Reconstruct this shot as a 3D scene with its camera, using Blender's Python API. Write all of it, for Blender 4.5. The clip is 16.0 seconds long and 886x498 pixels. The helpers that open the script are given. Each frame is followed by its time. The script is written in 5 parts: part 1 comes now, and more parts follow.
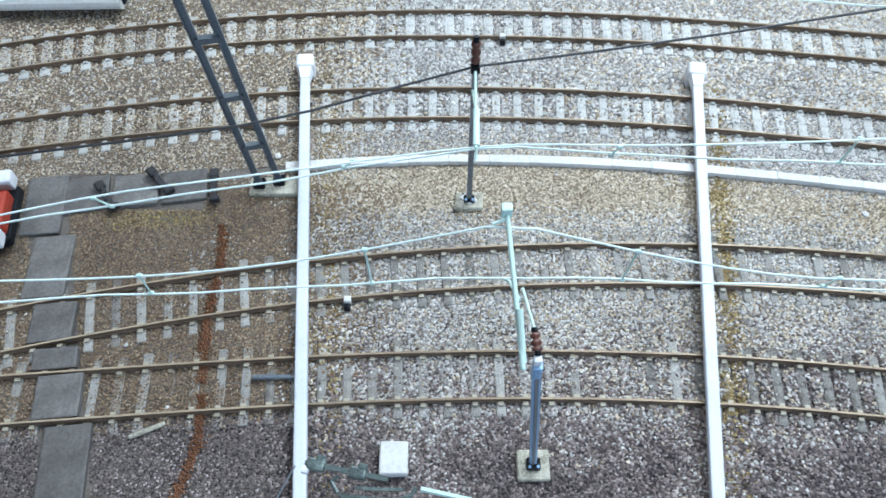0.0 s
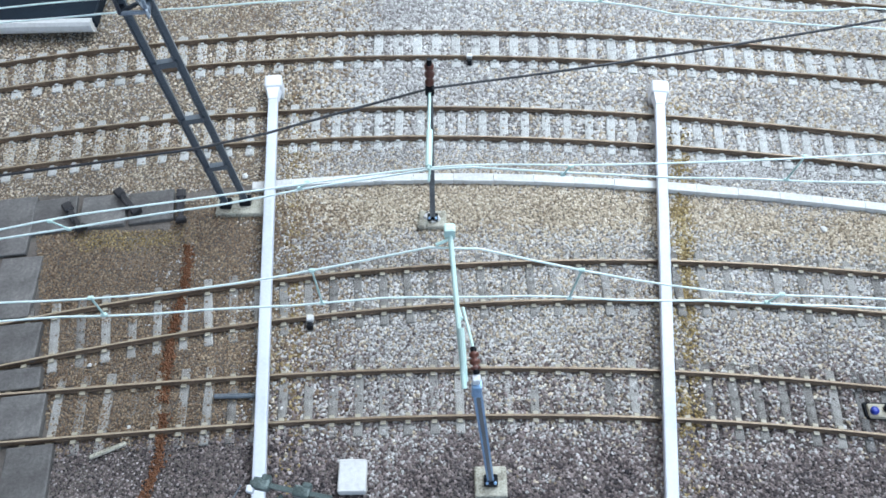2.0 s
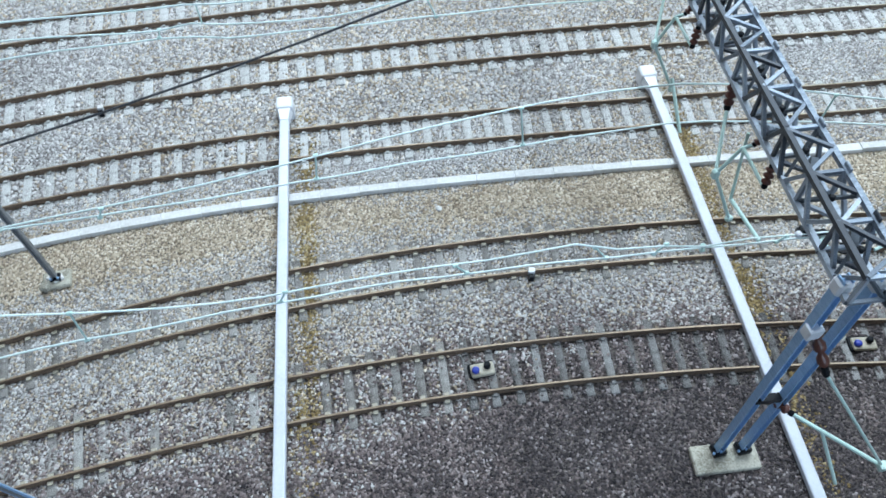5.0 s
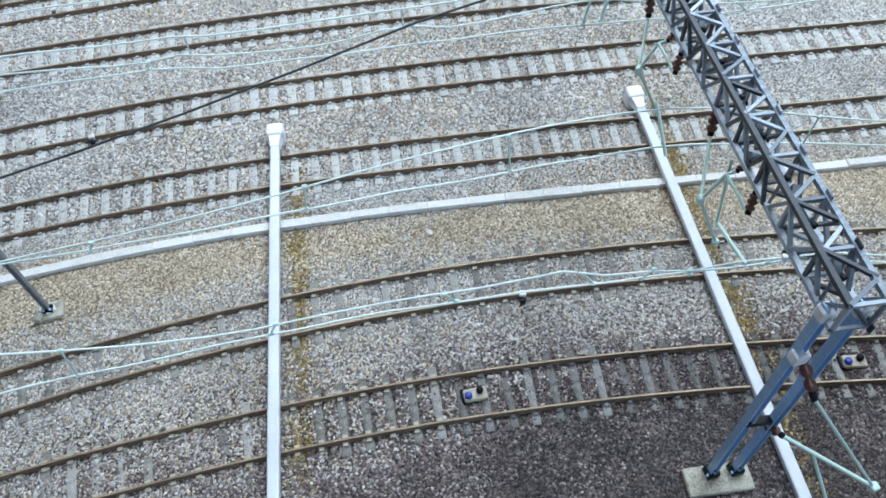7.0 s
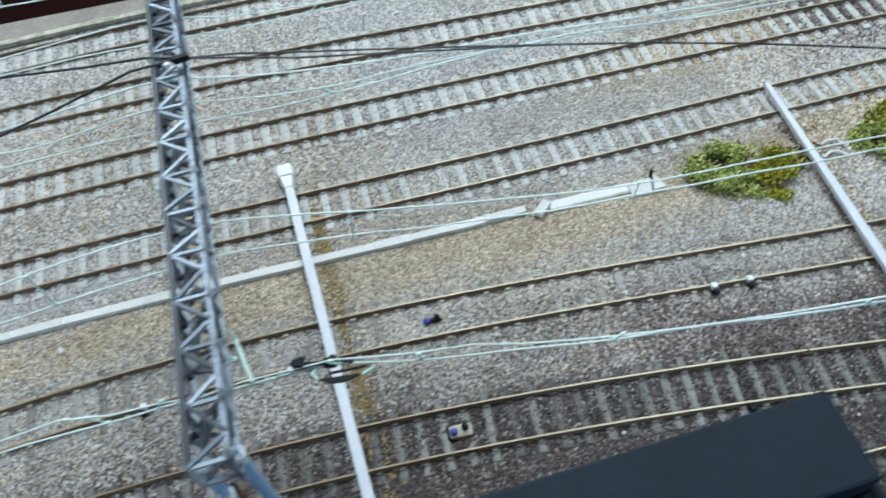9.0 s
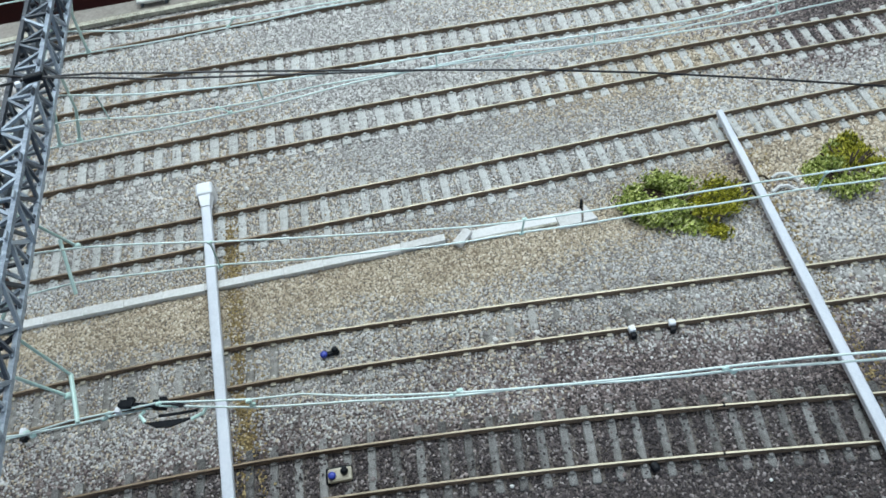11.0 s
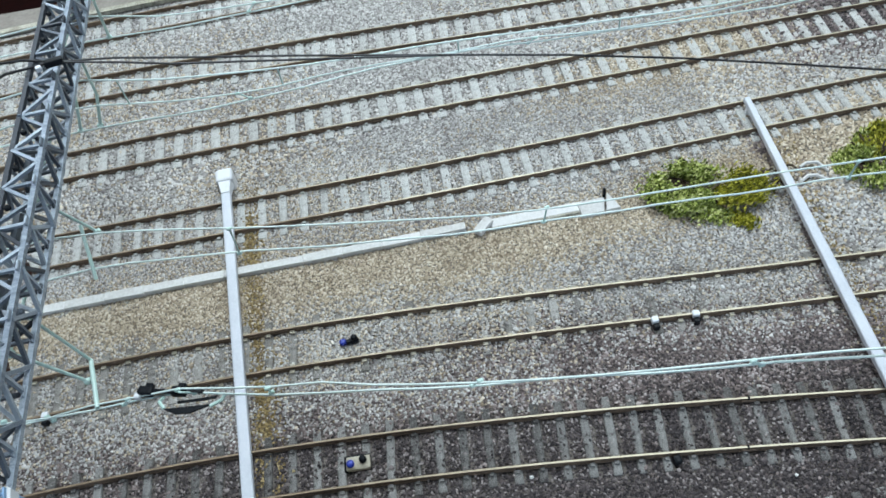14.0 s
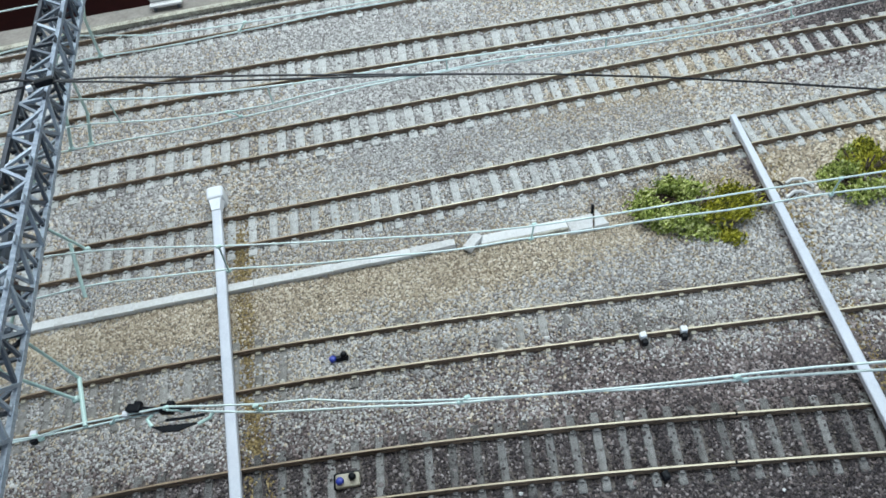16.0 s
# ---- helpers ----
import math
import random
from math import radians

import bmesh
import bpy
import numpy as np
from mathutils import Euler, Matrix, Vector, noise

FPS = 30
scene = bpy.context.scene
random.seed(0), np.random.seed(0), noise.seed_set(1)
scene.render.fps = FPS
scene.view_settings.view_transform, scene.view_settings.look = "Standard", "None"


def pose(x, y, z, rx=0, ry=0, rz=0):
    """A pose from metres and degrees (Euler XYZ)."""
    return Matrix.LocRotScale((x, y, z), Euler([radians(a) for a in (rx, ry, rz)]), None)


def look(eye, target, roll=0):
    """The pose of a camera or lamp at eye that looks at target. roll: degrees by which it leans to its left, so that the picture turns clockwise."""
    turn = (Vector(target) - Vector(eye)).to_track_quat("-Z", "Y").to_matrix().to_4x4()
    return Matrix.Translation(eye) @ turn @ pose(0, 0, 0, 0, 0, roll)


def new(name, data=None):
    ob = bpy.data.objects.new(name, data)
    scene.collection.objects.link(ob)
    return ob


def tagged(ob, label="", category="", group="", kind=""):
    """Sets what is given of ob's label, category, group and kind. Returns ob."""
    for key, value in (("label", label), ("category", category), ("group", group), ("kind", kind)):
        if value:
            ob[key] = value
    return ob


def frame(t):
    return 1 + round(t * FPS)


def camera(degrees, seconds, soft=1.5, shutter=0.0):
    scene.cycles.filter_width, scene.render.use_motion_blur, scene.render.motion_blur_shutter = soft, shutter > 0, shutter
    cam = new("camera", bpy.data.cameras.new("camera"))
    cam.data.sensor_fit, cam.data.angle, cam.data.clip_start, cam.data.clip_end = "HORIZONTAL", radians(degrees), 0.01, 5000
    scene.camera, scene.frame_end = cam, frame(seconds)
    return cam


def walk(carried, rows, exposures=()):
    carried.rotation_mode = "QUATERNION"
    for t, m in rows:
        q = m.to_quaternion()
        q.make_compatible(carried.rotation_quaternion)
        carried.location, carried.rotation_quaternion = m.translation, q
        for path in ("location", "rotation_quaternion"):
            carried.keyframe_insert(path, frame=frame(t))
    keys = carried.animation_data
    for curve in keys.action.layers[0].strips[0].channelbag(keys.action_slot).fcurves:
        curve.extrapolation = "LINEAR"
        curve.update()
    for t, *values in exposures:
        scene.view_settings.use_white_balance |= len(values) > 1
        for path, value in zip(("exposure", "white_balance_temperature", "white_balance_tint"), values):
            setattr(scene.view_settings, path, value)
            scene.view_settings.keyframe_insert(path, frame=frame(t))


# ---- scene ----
cam = camera(61.0, 16.0, soft=1.6, shutter=0.5)
PATH = [
    (0, (0.00234, -0.00261, 0.24078), (0.00189, 0.13219, 0.03023), -0.132),
    (0.5, (0.00700, -0.00204, 0.24257), (0.00897, 0.13288, 0.03211), 0.609),
    (1, (0.01262, -0.00045, 0.24377), (0.01393, 0.13421, 0.03314), 0.206),
    (1.5, (0.01336, -0.00064, 0.24351), (0.01396, 0.13649, 0.03447), -0.052),
    (2, (0.01541, -0.00301, 0.24425), (0.01587, 0.13565, 0.03622), -0.274),
    (2.5, (0.02383, -0.00562, 0.24572), (0.02450, 0.13325, 0.03783), -0.926),
    (3, (0.04304, -0.00641, 0.24716), (0.04829, 0.13269, 0.03951), -1.493),
    (3.5, (0.07461, -0.00896, 0.25122), (0.08664, 0.13024, 0.04391), -2.122),
    (4, (0.10725, -0.01501, 0.25004), (0.13197, 0.12232, 0.04261), -1.199),
    (4.5, (0.12066, -0.01895, 0.24910), (0.14876, 0.11913, 0.04259), -1.957),
    (4.7, (0.12422, -0.02148, 0.24893), (0.15347, 0.11703, 0.04288), -2.302),
    (6.8, (0.12900, -0.01700, 0.25300), (0.16220, 0.12053, 0.05522), -2.600),
    (7, (0.12915, -0.01867, 0.25296), (0.16163, 0.12330, 0.04976), -3.178),
    (7.5, (0.15527, -0.02551, 0.25741), (0.18798, 0.11737, 0.05489), -4.849),
    (8, (0.19656, -0.03388, 0.26531), (0.23550, 0.11227, 0.06625), -7.412),
    (8.5, (0.22892, -0.03936, 0.26222), (0.27690, 0.10566, 0.06431), -5.880),
    (9, (0.26049, -0.03612, 0.26683), (0.31167, 0.10121, 0.06429), -4.936),
    (9.5, (0.29298, -0.04164, 0.26310), (0.34161, 0.10295, 0.06504), -5.621),
    (12, (0.32000, -0.04109, 0.25474), (0.35515, 0.10190, 0.05271), -8.296),
    (12.5, (0.31916, -0.04011, 0.25364), (0.35334, 0.10272, 0.05132), -8.560),
    (13, (0.31901, -0.03964, 0.25291), (0.35133, 0.10322, 0.05031), -8.998),
    (13.5, (0.31918, -0.03823, 0.25366), (0.35003, 0.10313, 0.04978), -9.143),
    (14, (0.31811, -0.03970, 0.25341), (0.34926, 0.10431, 0.05144), -9.176),
    (14.5, (0.31750, -0.03862, 0.25421), (0.35025, 0.10473, 0.05202), -8.610),
    (15, (0.31940, -0.04015, 0.25526), (0.35300, 0.10611, 0.05531), -8.613),
    (15.5, (0.31911, -0.04101, 0.25491), (0.35303, 0.10653, 0.05596), -8.580),
    (16, (0.31977, -0.04086, 0.25493), (0.35442, 0.10620, 0.05575), -8.503),
]
walk(cam, [(t, look(eye, target, roll)) for t, eye, target, roll in PATH],
     ((0.0, 0.42, 6310, 11), (1.0, 0.40, 6350, 12), (2.0, 0.38, 6385, 14), (3.0, 0.30, 6220, 10), (4.2, 0.16, 6200, 9), (4.7, 0.18, 6220, 10), (7.0, 0.10, 6350, 12), (8.5, -0.07, 6510, 8), (9.7, -0.08, 6660, 8), (12.0, -0.12, 6710, 10), (16.0, -0.10, 6710, 10)))

# ---- room light: two ceiling panels and a wide soft one over the layout ----
CEILING_Z, FLOOR_Z = 1.5, -0.85


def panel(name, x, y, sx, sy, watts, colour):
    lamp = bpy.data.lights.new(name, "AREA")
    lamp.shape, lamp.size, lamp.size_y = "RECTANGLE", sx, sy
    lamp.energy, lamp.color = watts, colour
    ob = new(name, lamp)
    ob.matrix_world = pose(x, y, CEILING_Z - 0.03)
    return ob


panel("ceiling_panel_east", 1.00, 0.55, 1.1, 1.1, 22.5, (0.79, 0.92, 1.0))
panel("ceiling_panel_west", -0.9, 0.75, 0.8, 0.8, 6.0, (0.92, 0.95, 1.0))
key = panel("display_light", 0.25, 0.64, 0.90, 0.45, 12.5, (0.77, 0.91, 1.0))
key.matrix_world = look((0.36, 0.84, 0.82), (0.28, 0.30, 0.0))
# bluish fill added behind the camera for south-facing sides; its window is assumed
south_lamp = panel("south_blue_fill", 0.3, -1.9, 1.3, 0.9, 24.0, (0.55, 0.76, 1.0))
south_lamp.matrix_world = look((0.30, -2.02, 0.75), (0.28, 0.10, 0.0))

world = bpy.data.worlds.new("room")
scene.world = world
world.use_nodes = True
world.node_tree.nodes["Background"].inputs[0].default_value = (0.6, 0.65, 0.7, 1)
world.node_tree.nodes["Background"].inputs[1].default_value = 0.05


# ---- materials ----
def shader(name, rough=0.7, metal=0.0):
    m = bpy.data.materials.new(name)
    m.use_nodes = True
    nt = m.node_tree
    b = nt.nodes["Principled BSDF"]
    b.inputs["Roughness"].default_value = rough
    b.inputs["Metallic"].default_value = metal
    return m, nt, b


def node(nt, kind, **values):
    n = nt.nodes.new(kind)
    for key, value in values.items():
        if key in n.inputs:
            n.inputs[key].default_value = value
    return n


def ramp(nt, stops):
    n = nt.nodes.new("ShaderNodeValToRGB")
    e = n.color_ramp.elements
    while len(e) < len(stops):
        e.new(0.5)
    for slot, (at, colour) in zip(e, stops):
        slot.position, slot.color = at, (*colour, 1)
    return n


def surface(name, colours, scale, rough=0.7, metal=0.0, bump=0.0, fine=8.0, spread=0.0, rough_var=0.0):
    """Two noises, a broad one for stains and a fine one for grain, through a ramp; spread: change from piece to piece."""
    m, nt, b = shader(name, rough, metal)
    place = nt.nodes.new("ShaderNodeTexCoord")
    broad = node(nt, "ShaderNodeTexNoise", Scale=scale, Detail=5.0, Roughness=0.6)
    grain = node(nt, "ShaderNodeTexNoise", Scale=scale * fine, Detail=4.0, Roughness=0.7)
    for n in (broad, grain):
        nt.links.new(place.outputs["Object"], n.inputs["Vector"])
    mix = nt.nodes.new("ShaderNodeMath")
    mix.operation = "MULTIPLY_ADD"
    mix.inputs[1].default_value = 0.45
    nt.links.new(grain.outputs["Fac"], mix.inputs[0])
    half = nt.nodes.new("ShaderNodeMath")
    half.operation = "MULTIPLY"
    half.inputs[1].default_value = 0.55
    nt.links.new(broad.outputs["Fac"], half.inputs[0])
    nt.links.new(half.outputs[0], mix.inputs[2])
    fac = mix.outputs[0]
    if spread:
        info = nt.nodes.new("ShaderNodeObjectInfo")
        vary = nt.nodes.new("ShaderNodeMath")
        vary.operation = "MULTIPLY_ADD"
        vary.inputs[1].default_value = spread
        shift = nt.nodes.new("ShaderNodeMath")
        shift.operation = "SUBTRACT"
        shift.inputs[1].default_value = 0.5
        nt.links.new(info.outputs["Random"], shift.inputs[0])
        nt.links.new(shift.outputs[0], vary.inputs[0])
        nt.links.new(fac, vary.inputs[2])
        fac = vary.outputs[0]
    r = ramp(nt, colours)
    nt.links.new(fac, r.inputs[0])
    nt.links.new(r.outputs[0], b.inputs["Base Color"])
    if rough_var:
        rr = nt.nodes.new("ShaderNodeMath")
        rr.operation = "MULTIPLY_ADD"
        rr.inputs[1].default_value, rr.inputs[2].default_value = rough_var, rough - rough_var / 2
        nt.links.new(grain.outputs["Fac"], rr.inputs[0])
        nt.links.new(rr.outputs[0], b.inputs["Roughness"])
    if bump:
        bp = node(nt, "ShaderNodeBump", Strength=bump, Distance=0.0006)
        nt.links.new(grain.outputs["Fac"], bp.inputs["Height"])
        nt.links.new(bp.outputs[0], b.inputs["Normal"])
    return m


def gravel(name, stops):
    """Grains that take their colour one by one, with fine speckle inside each."""
    m, nt, b = shader(name, 0.85)
    geo = nt.nodes.new("ShaderNodeNewGeometry")
    place = nt.nodes.new("ShaderNodeTexCoord")
    broad = node(nt, "ShaderNodeTexNoise", Scale=28.0, Detail=4.0, Roughness=0.6)
    nt.links.new(place.outputs["Object"], broad.inputs["Vector"])
    mix = nt.nodes.new("ShaderNodeMath")
    mix.operation = "MULTIPLY_ADD"
    mix.inputs[1].default_value = 0.75
    off = nt.nodes.new("ShaderNodeMath")
    off.operation = "SUBTRACT"
    off.inputs[1].default_value = 0.5
    nt.links.new(broad.outputs["Fac"], off.inputs[0])
    nt.links.new(off.outputs[0], mix.inputs[0])
    nt.links.new(geo.outputs["Random Per Island"], mix.inputs[2])
    r = ramp(nt, stops)
    nt.links.new(mix.outputs[0], r.inputs[0])
    nt.links.new(r.outputs[0], b.inputs["Base Color"])
    return m


M_GREY = gravel("grey_gravel", [(0.0, (0.185, 0.170, 0.166)), (0.25, (0.30, 0.285, 0.277)), (0.5, (0.40, 0.388, 0.375)), (0.75, (0.485, 0.475, 0.46)), (1.0, (0.63, 0.62, 0.605))])
M_BEIGE = gravel("beige_gravel", [(0.0, (0.22, 0.170, 0.118)), (0.3, (0.365, 0.298, 0.218)), (0.6, (0.49, 0.412, 0.310)), (0.85, (0.58, 0.50, 0.39)), (1.0, (0.70, 0.64, 0.54))])
M_OCHRE = gravel("ochre_gravel", [(0.0, (0.11, 0.075, 0.028)), (0.4, (0.225, 0.158, 0.065)), (0.8, (0.33, 0.245, 0.11)), (1.0, (0.44, 0.36, 0.20))])
M_DARK = gravel("dark_gravel", [(0.0, (0.018, 0.0145, 0.017)), (0.35, (0.047, 0.038, 0.040)), (0.7, (0.087, 0.071, 0.072)), (0.92, (0.165, 0.140, 0.138)), (1.0, (0.33, 0.295, 0.29))])
M_MID = gravel("brown_grey_gravel", [(0.0, (0.062, 0.047, 0.048)), (0.35, (0.137, 0.107, 0.104)), (0.7, (0.225, 0.180, 0.172)), (0.92, (0.32, 0.268, 0.258)), (1.0, (0.48, 0.43, 0.42))])
M_EARTH = gravel("earth_gravel", [(0.0, (0.120, 0.078, 0.050)), (0.4, (0.205, 0.142, 0.092)), (0.75, (0.270, 0.195, 0.128)), (1.0, (0.37, 0.29, 0.20))])
M_BED = surface("gravel_bed", [(0.3, (0.085, 0.074, 0.066)), (0.5, (0.145, 0.126, 0.112)), (0.7, (0.22, 0.195, 0.175))], 60.0, 0.9, bump=0.8, fine=14.0)
M_SLEEPER = surface("sleeper_concrete", [(0.28, (0.19, 0.185, 0.175)), (0.42, (0.40, 0.398, 0.385)), (0.55, (0.53, 0.535, 0.52)), (0.75, (0.65, 0.66, 0.655))], 330.0, 0.9, bump=0.8, fine=5.0, spread=0.11)
M_SLEEPER_MID = surface("stained_sleeper_concrete", [(0.28, (0.10, 0.092, 0.085)), (0.42, (0.23, 0.22, 0.205)), (0.58, (0.33, 0.32, 0.30)), (0.78, (0.47, 0.465, 0.445))], 330.0, 0.9, bump=0.8, fine=5.0, spread=0.30)
M_SLEEPER_DARK = surface("weathered_sleeper_concrete", [(0.28, (0.045, 0.042, 0.040)), (0.42, (0.135, 0.130, 0.126)), (0.57, (0.245, 0.242, 0.235)), (0.78, (0.40, 0.395, 0.385))], 330.0, 0.9, bump=0.8, fine=5.0, spread=0.25)
M_RUST = surface("rusted_rail_side", [(0.3, (0.075, 0.050, 0.034)), (0.5, (0.160, 0.108, 0.072)), (0.7, (0.27, 0.185, 0.125))], 150.0, 0.6, 0.0, bump=0.2)
M_STEEL = surface("rail_head_steel", [(0.3, (0.12, 0.080, 0.050)), (0.5, (0.22, 0.150, 0.095)), (0.7, (0.33, 0.24, 0.155))], 60.0, 0.42, 0.3, rough_var=0.2)


def head_glint(m):
    """Pale glints of light put into the rail heads' colour by the place along the layout, broken up by noise."""
    nt = m.node_tree
    b = nt.nodes["Principled BSDF"]
    place = nt.nodes.new("ShaderNodeTexCoord")
    apart = nt.nodes.new("ShaderNodeSeparateXYZ")
    nt.links.new(place.outputs["Object"], apart.inputs[0])
    noise = node(nt, "ShaderNodeTexNoise", Scale=18.0, Detail=4.0)
    nt.links.new(place.outputs["Object"], noise.inputs["Vector"])
    add = nt.nodes.new("ShaderNodeMath")
    add.operation = "MULTIPLY_ADD"
    add.inputs[1].default_value = 0.22
    nt.links.new(noise.outputs["Fac"], add.inputs[0])
    nt.links.new(apart.outputs["X"], add.inputs[2])
    glint = ramp(nt, [(0.02, (0.4, 0.4, 0.4)), (0.10, (0.1, 0.1, 0.1)), (0.38, (0.12, 0.12, 0.12)), (0.54, (0.95, 0.95, 0.95))])
    nt.links.new(add.outputs[0], glint.inputs[0])
    mix = nt.nodes.new("ShaderNodeMix")
    mix.data_type = "RGBA"
    old = b.inputs["Base Color"].links[0].from_socket
    for socket in mix.inputs:
        if socket.type == "RGBA" and socket.name == "A":
            nt.links.new(old, socket)
        if socket.type == "RGBA" and socket.name == "B":
            socket.default_value = (0.56, 0.51, 0.38, 1)
    nt.links.new(glint.outputs[0], mix.inputs[0])
    nt.links.new([o for o in mix.outputs if o.type == "RGBA"][0], b.inputs["Base Color"])


head_glint(M_STEEL)
M_WHITE = surface("white_painted_plastic", [(0.3, (0.68, 0.71, 0.75)), (0.5, (0.76, 0.79, 0.83)), (0.75, (0.82, 0.84, 0.87))], 50.0, 0.55, bump=0.05)
M_BEAM = surface("grey_white_painted_beam", [(0.3, (0.50, 0.535, 0.60)), (0.5, (0.60, 0.635, 0.70)), (0.75, (0.68, 0.71, 0.765))], 70.0, 0.5, bump=0.05, fine=14.0)
M_TROUGH = surface("trough_concrete", [(0.25, (0.50, 0.49, 0.47)), (0.5, (0.66, 0.66, 0.65)), (0.75, (0.76, 0.76, 0.755))], 90.0, 0.8, bump=0.25, spread=0.16)
M_BASE = surface("pale_concrete_base", [(0.30, (0.07, 0.065, 0.055)), (0.42, (0.26, 0.24, 0.19)), (0.55, (0.48, 0.46, 0.38)), (0.75, (0.62, 0.61, 0.54))], 190.0, 0.8, bump=0.3)
M_GALV = surface("blue_grey_steel", [(0.25, (0.17, 0.31, 0.50)), (0.5, (0.32, 0.52, 0.78)), (0.75, (0.50, 0.69, 0.90))], 120.0, 0.34, 0.2, rough_var=0.2)
M_LATTICE = surface("blue_grey_lattice", [(0.26, (0.030, 0.037, 0.050)), (0.42, (0.098, 0.120, 0.152)), (0.58, (0.205, 0.250, 0.310)), (0.78, (0.41, 0.475, 0.55))], 210.0, 0.45, 0.2, rough_var=0.25, spread=0.60)
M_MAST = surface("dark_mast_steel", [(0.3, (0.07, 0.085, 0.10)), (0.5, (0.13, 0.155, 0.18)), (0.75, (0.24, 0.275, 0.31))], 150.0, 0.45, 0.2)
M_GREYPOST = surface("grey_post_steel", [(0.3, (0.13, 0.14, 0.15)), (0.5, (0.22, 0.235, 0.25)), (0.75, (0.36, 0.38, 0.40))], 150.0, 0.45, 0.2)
M_GREYGREEN = surface("grey_green_metal", [(0.3, (0.030, 0.044, 0.043)), (0.5, (0.085, 0.115, 0.112)), (0.75, (0.27, 0.34, 0.33))], 220.0, 0.32, 0.2)
M_MINT = surface("mint_green_rod", [(0.3, (0.45, 0.66, 0.61)), (0.5, (0.58, 0.78, 0.73)), (0.75, (0.70, 0.85, 0.81))], 200.0, 0.4)
M_WIRE = surface("pale_wire", [(0.3, (0.62, 0.76, 0.73)), (0.7, (0.80, 0.90, 0.88))], 200.0, 0.35)
M_CABLE = surface("black_cable", [(0.3, (0.012, 0.012, 0.015)), (0.7, (0.035, 0.035, 0.04))], 200.0, 0.5)
M_INSUL = surface("brown_porcelain", [(0.3, (0.07, 0.025, 0.018)), (0.6, (0.15, 0.06, 0.045))], 200.0, 0.3)
M_BLACK = surface("black_metal", [(0.3, (0.004, 0.005, 0.007)), (0.7, (0.016, 0.018, 0.022))], 200.0, 0.35)
M_BLACK.node_tree.nodes["Principled BSDF"].inputs["Specular IOR Level"].default_value = 0.10
M_BLUE = surface("blue_plastic", [(0.3, (0.015, 0.03, 0.25)), (0.7, (0.03, 0.06, 0.42))], 300.0, 0.3)
M_CREAM = surface("cream_plastic", [(0.3, (0.28, 0.25, 0.18)), (0.7, (0.56, 0.52, 0.42))], 260.0, 0.5)
M_ROOF = surface("dark_roof_felt", [(0.3, (0.002, 0.007, 0.014)), (0.5, (0.004, 0.012, 0.022)), (0.75, (0.008, 0.020, 0.033))], 40.0, 0.7, bump=0.3)
M_ROOF.node_tree.nodes["Principled BSDF"].inputs["Specular IOR Level"].default_value = 0.28
M_WALL = surface("grey_render", [(0.3, (0.30, 0.29, 0.28)), (0.7, (0.45, 0.44, 0.42))], 40.0, 0.8, bump=0.2)
M_SLAB = surface("grey_paving", [(0.25, (0.060, 0.056, 0.054)), (0.45, (0.105, 0.100, 0.097)), (0.6, (0.155, 0.150, 0.145)), (0.8, (0.28, 0.27, 0.25))], 110.0, 0.55, bump=0.35, spread=0.2, rough_var=0.35)
M_RUSTDUST = surface("rust_dust", [(0.3, (0.12, 0.052, 0.026)), (0.5, (0.21, 0.092, 0.045)), (0.7, (0.29, 0.145, 0.080))], 200.0, 0.9, bump=0.6)
M_RED = surface("red_paint", [(0.3, (0.30, 0.02, 0.01)), (0.7, (0.45, 0.05, 0.02))], 60.0, 0.35)
M_LEAF = gravel("bush_foam", [(0.0, (0.035, 0.060, 0.006)), (0.22, (0.17, 0.23, 0.030)), (0.5, (0.37, 0.43, 0.10)), (0.8, (0.55, 0.59, 0.20)), (1.0, (0.74, 0.75, 0.38))])
M_OLIVE = gravel("olive_foam", [(0.0, (0.045, 0.050, 0.003)), (0.3, (0.21, 0.21, 0.010)), (0.65, (0.43, 0.41, 0.025)), (1.0, (0.68, 0.62, 0.12))])
M_TWIG = surface("twig_brown", [(0.3, (0.03, 0.02, 0.012)), (0.7, (0.09, 0.06, 0.035))], 200.0, 0.8)
M_FLOOR = surface("dark_red_floor", [(0.3, (0.022, 0.003, 0.003)), (0.7, (0.055, 0.007, 0.006))], 6.0, 0.7)
M_ROOMWALL = surface("room_wall", [(0.3, (0.10, 0.08, 0.08)), (0.7, (0.15, 0.12, 0.12))], 3.0, 0.9)
M_CEILING = surface("room_ceiling", [(0.3, (0.66, 0.65, 0.64)), (0.7, (0.74, 0.73, 0.72))], 3.0, 0.9)
M_WOOD = surface("board_edge", [(0.3, (0.10, 0.07, 0.045)), (0.7, (0.20, 0.15, 0.10))], 30.0, 0.7)
M_PLATFORM = surface("platform_beige", [(0.3, (0.17, 0.15, 0.132)), (0.5, (0.24, 0.218, 0.195)), (0.7, (0.32, 0.295, 0.265))], 60.0, 0.85, bump=0.3)


# ---- mesh helpers ----
def box(bm, centre, size, m=None):
    """A box added to bm; m turns it about its centre."""
    x, y, z = (s / 2 for s in size)
    turn = m or Matrix.Identity(3)
    v = [bm.verts.new(Vector(centre) + turn @ Vector(p)) for p in
         ((-x, -y, -z), (x, -y, -z), (x, y, -z), (-x, y, -z), (-x, -y, z), (x, -y, z), (x, y, z), (-x, y, z))]
    for f in ((3, 2, 1, 0), (4, 5, 6, 7), (0, 1, 5, 4), (1, 2, 6, 5), (2, 3, 7, 6), (3, 0, 4, 7)):
        bm.faces.new([v[i] for i in f])
    return v


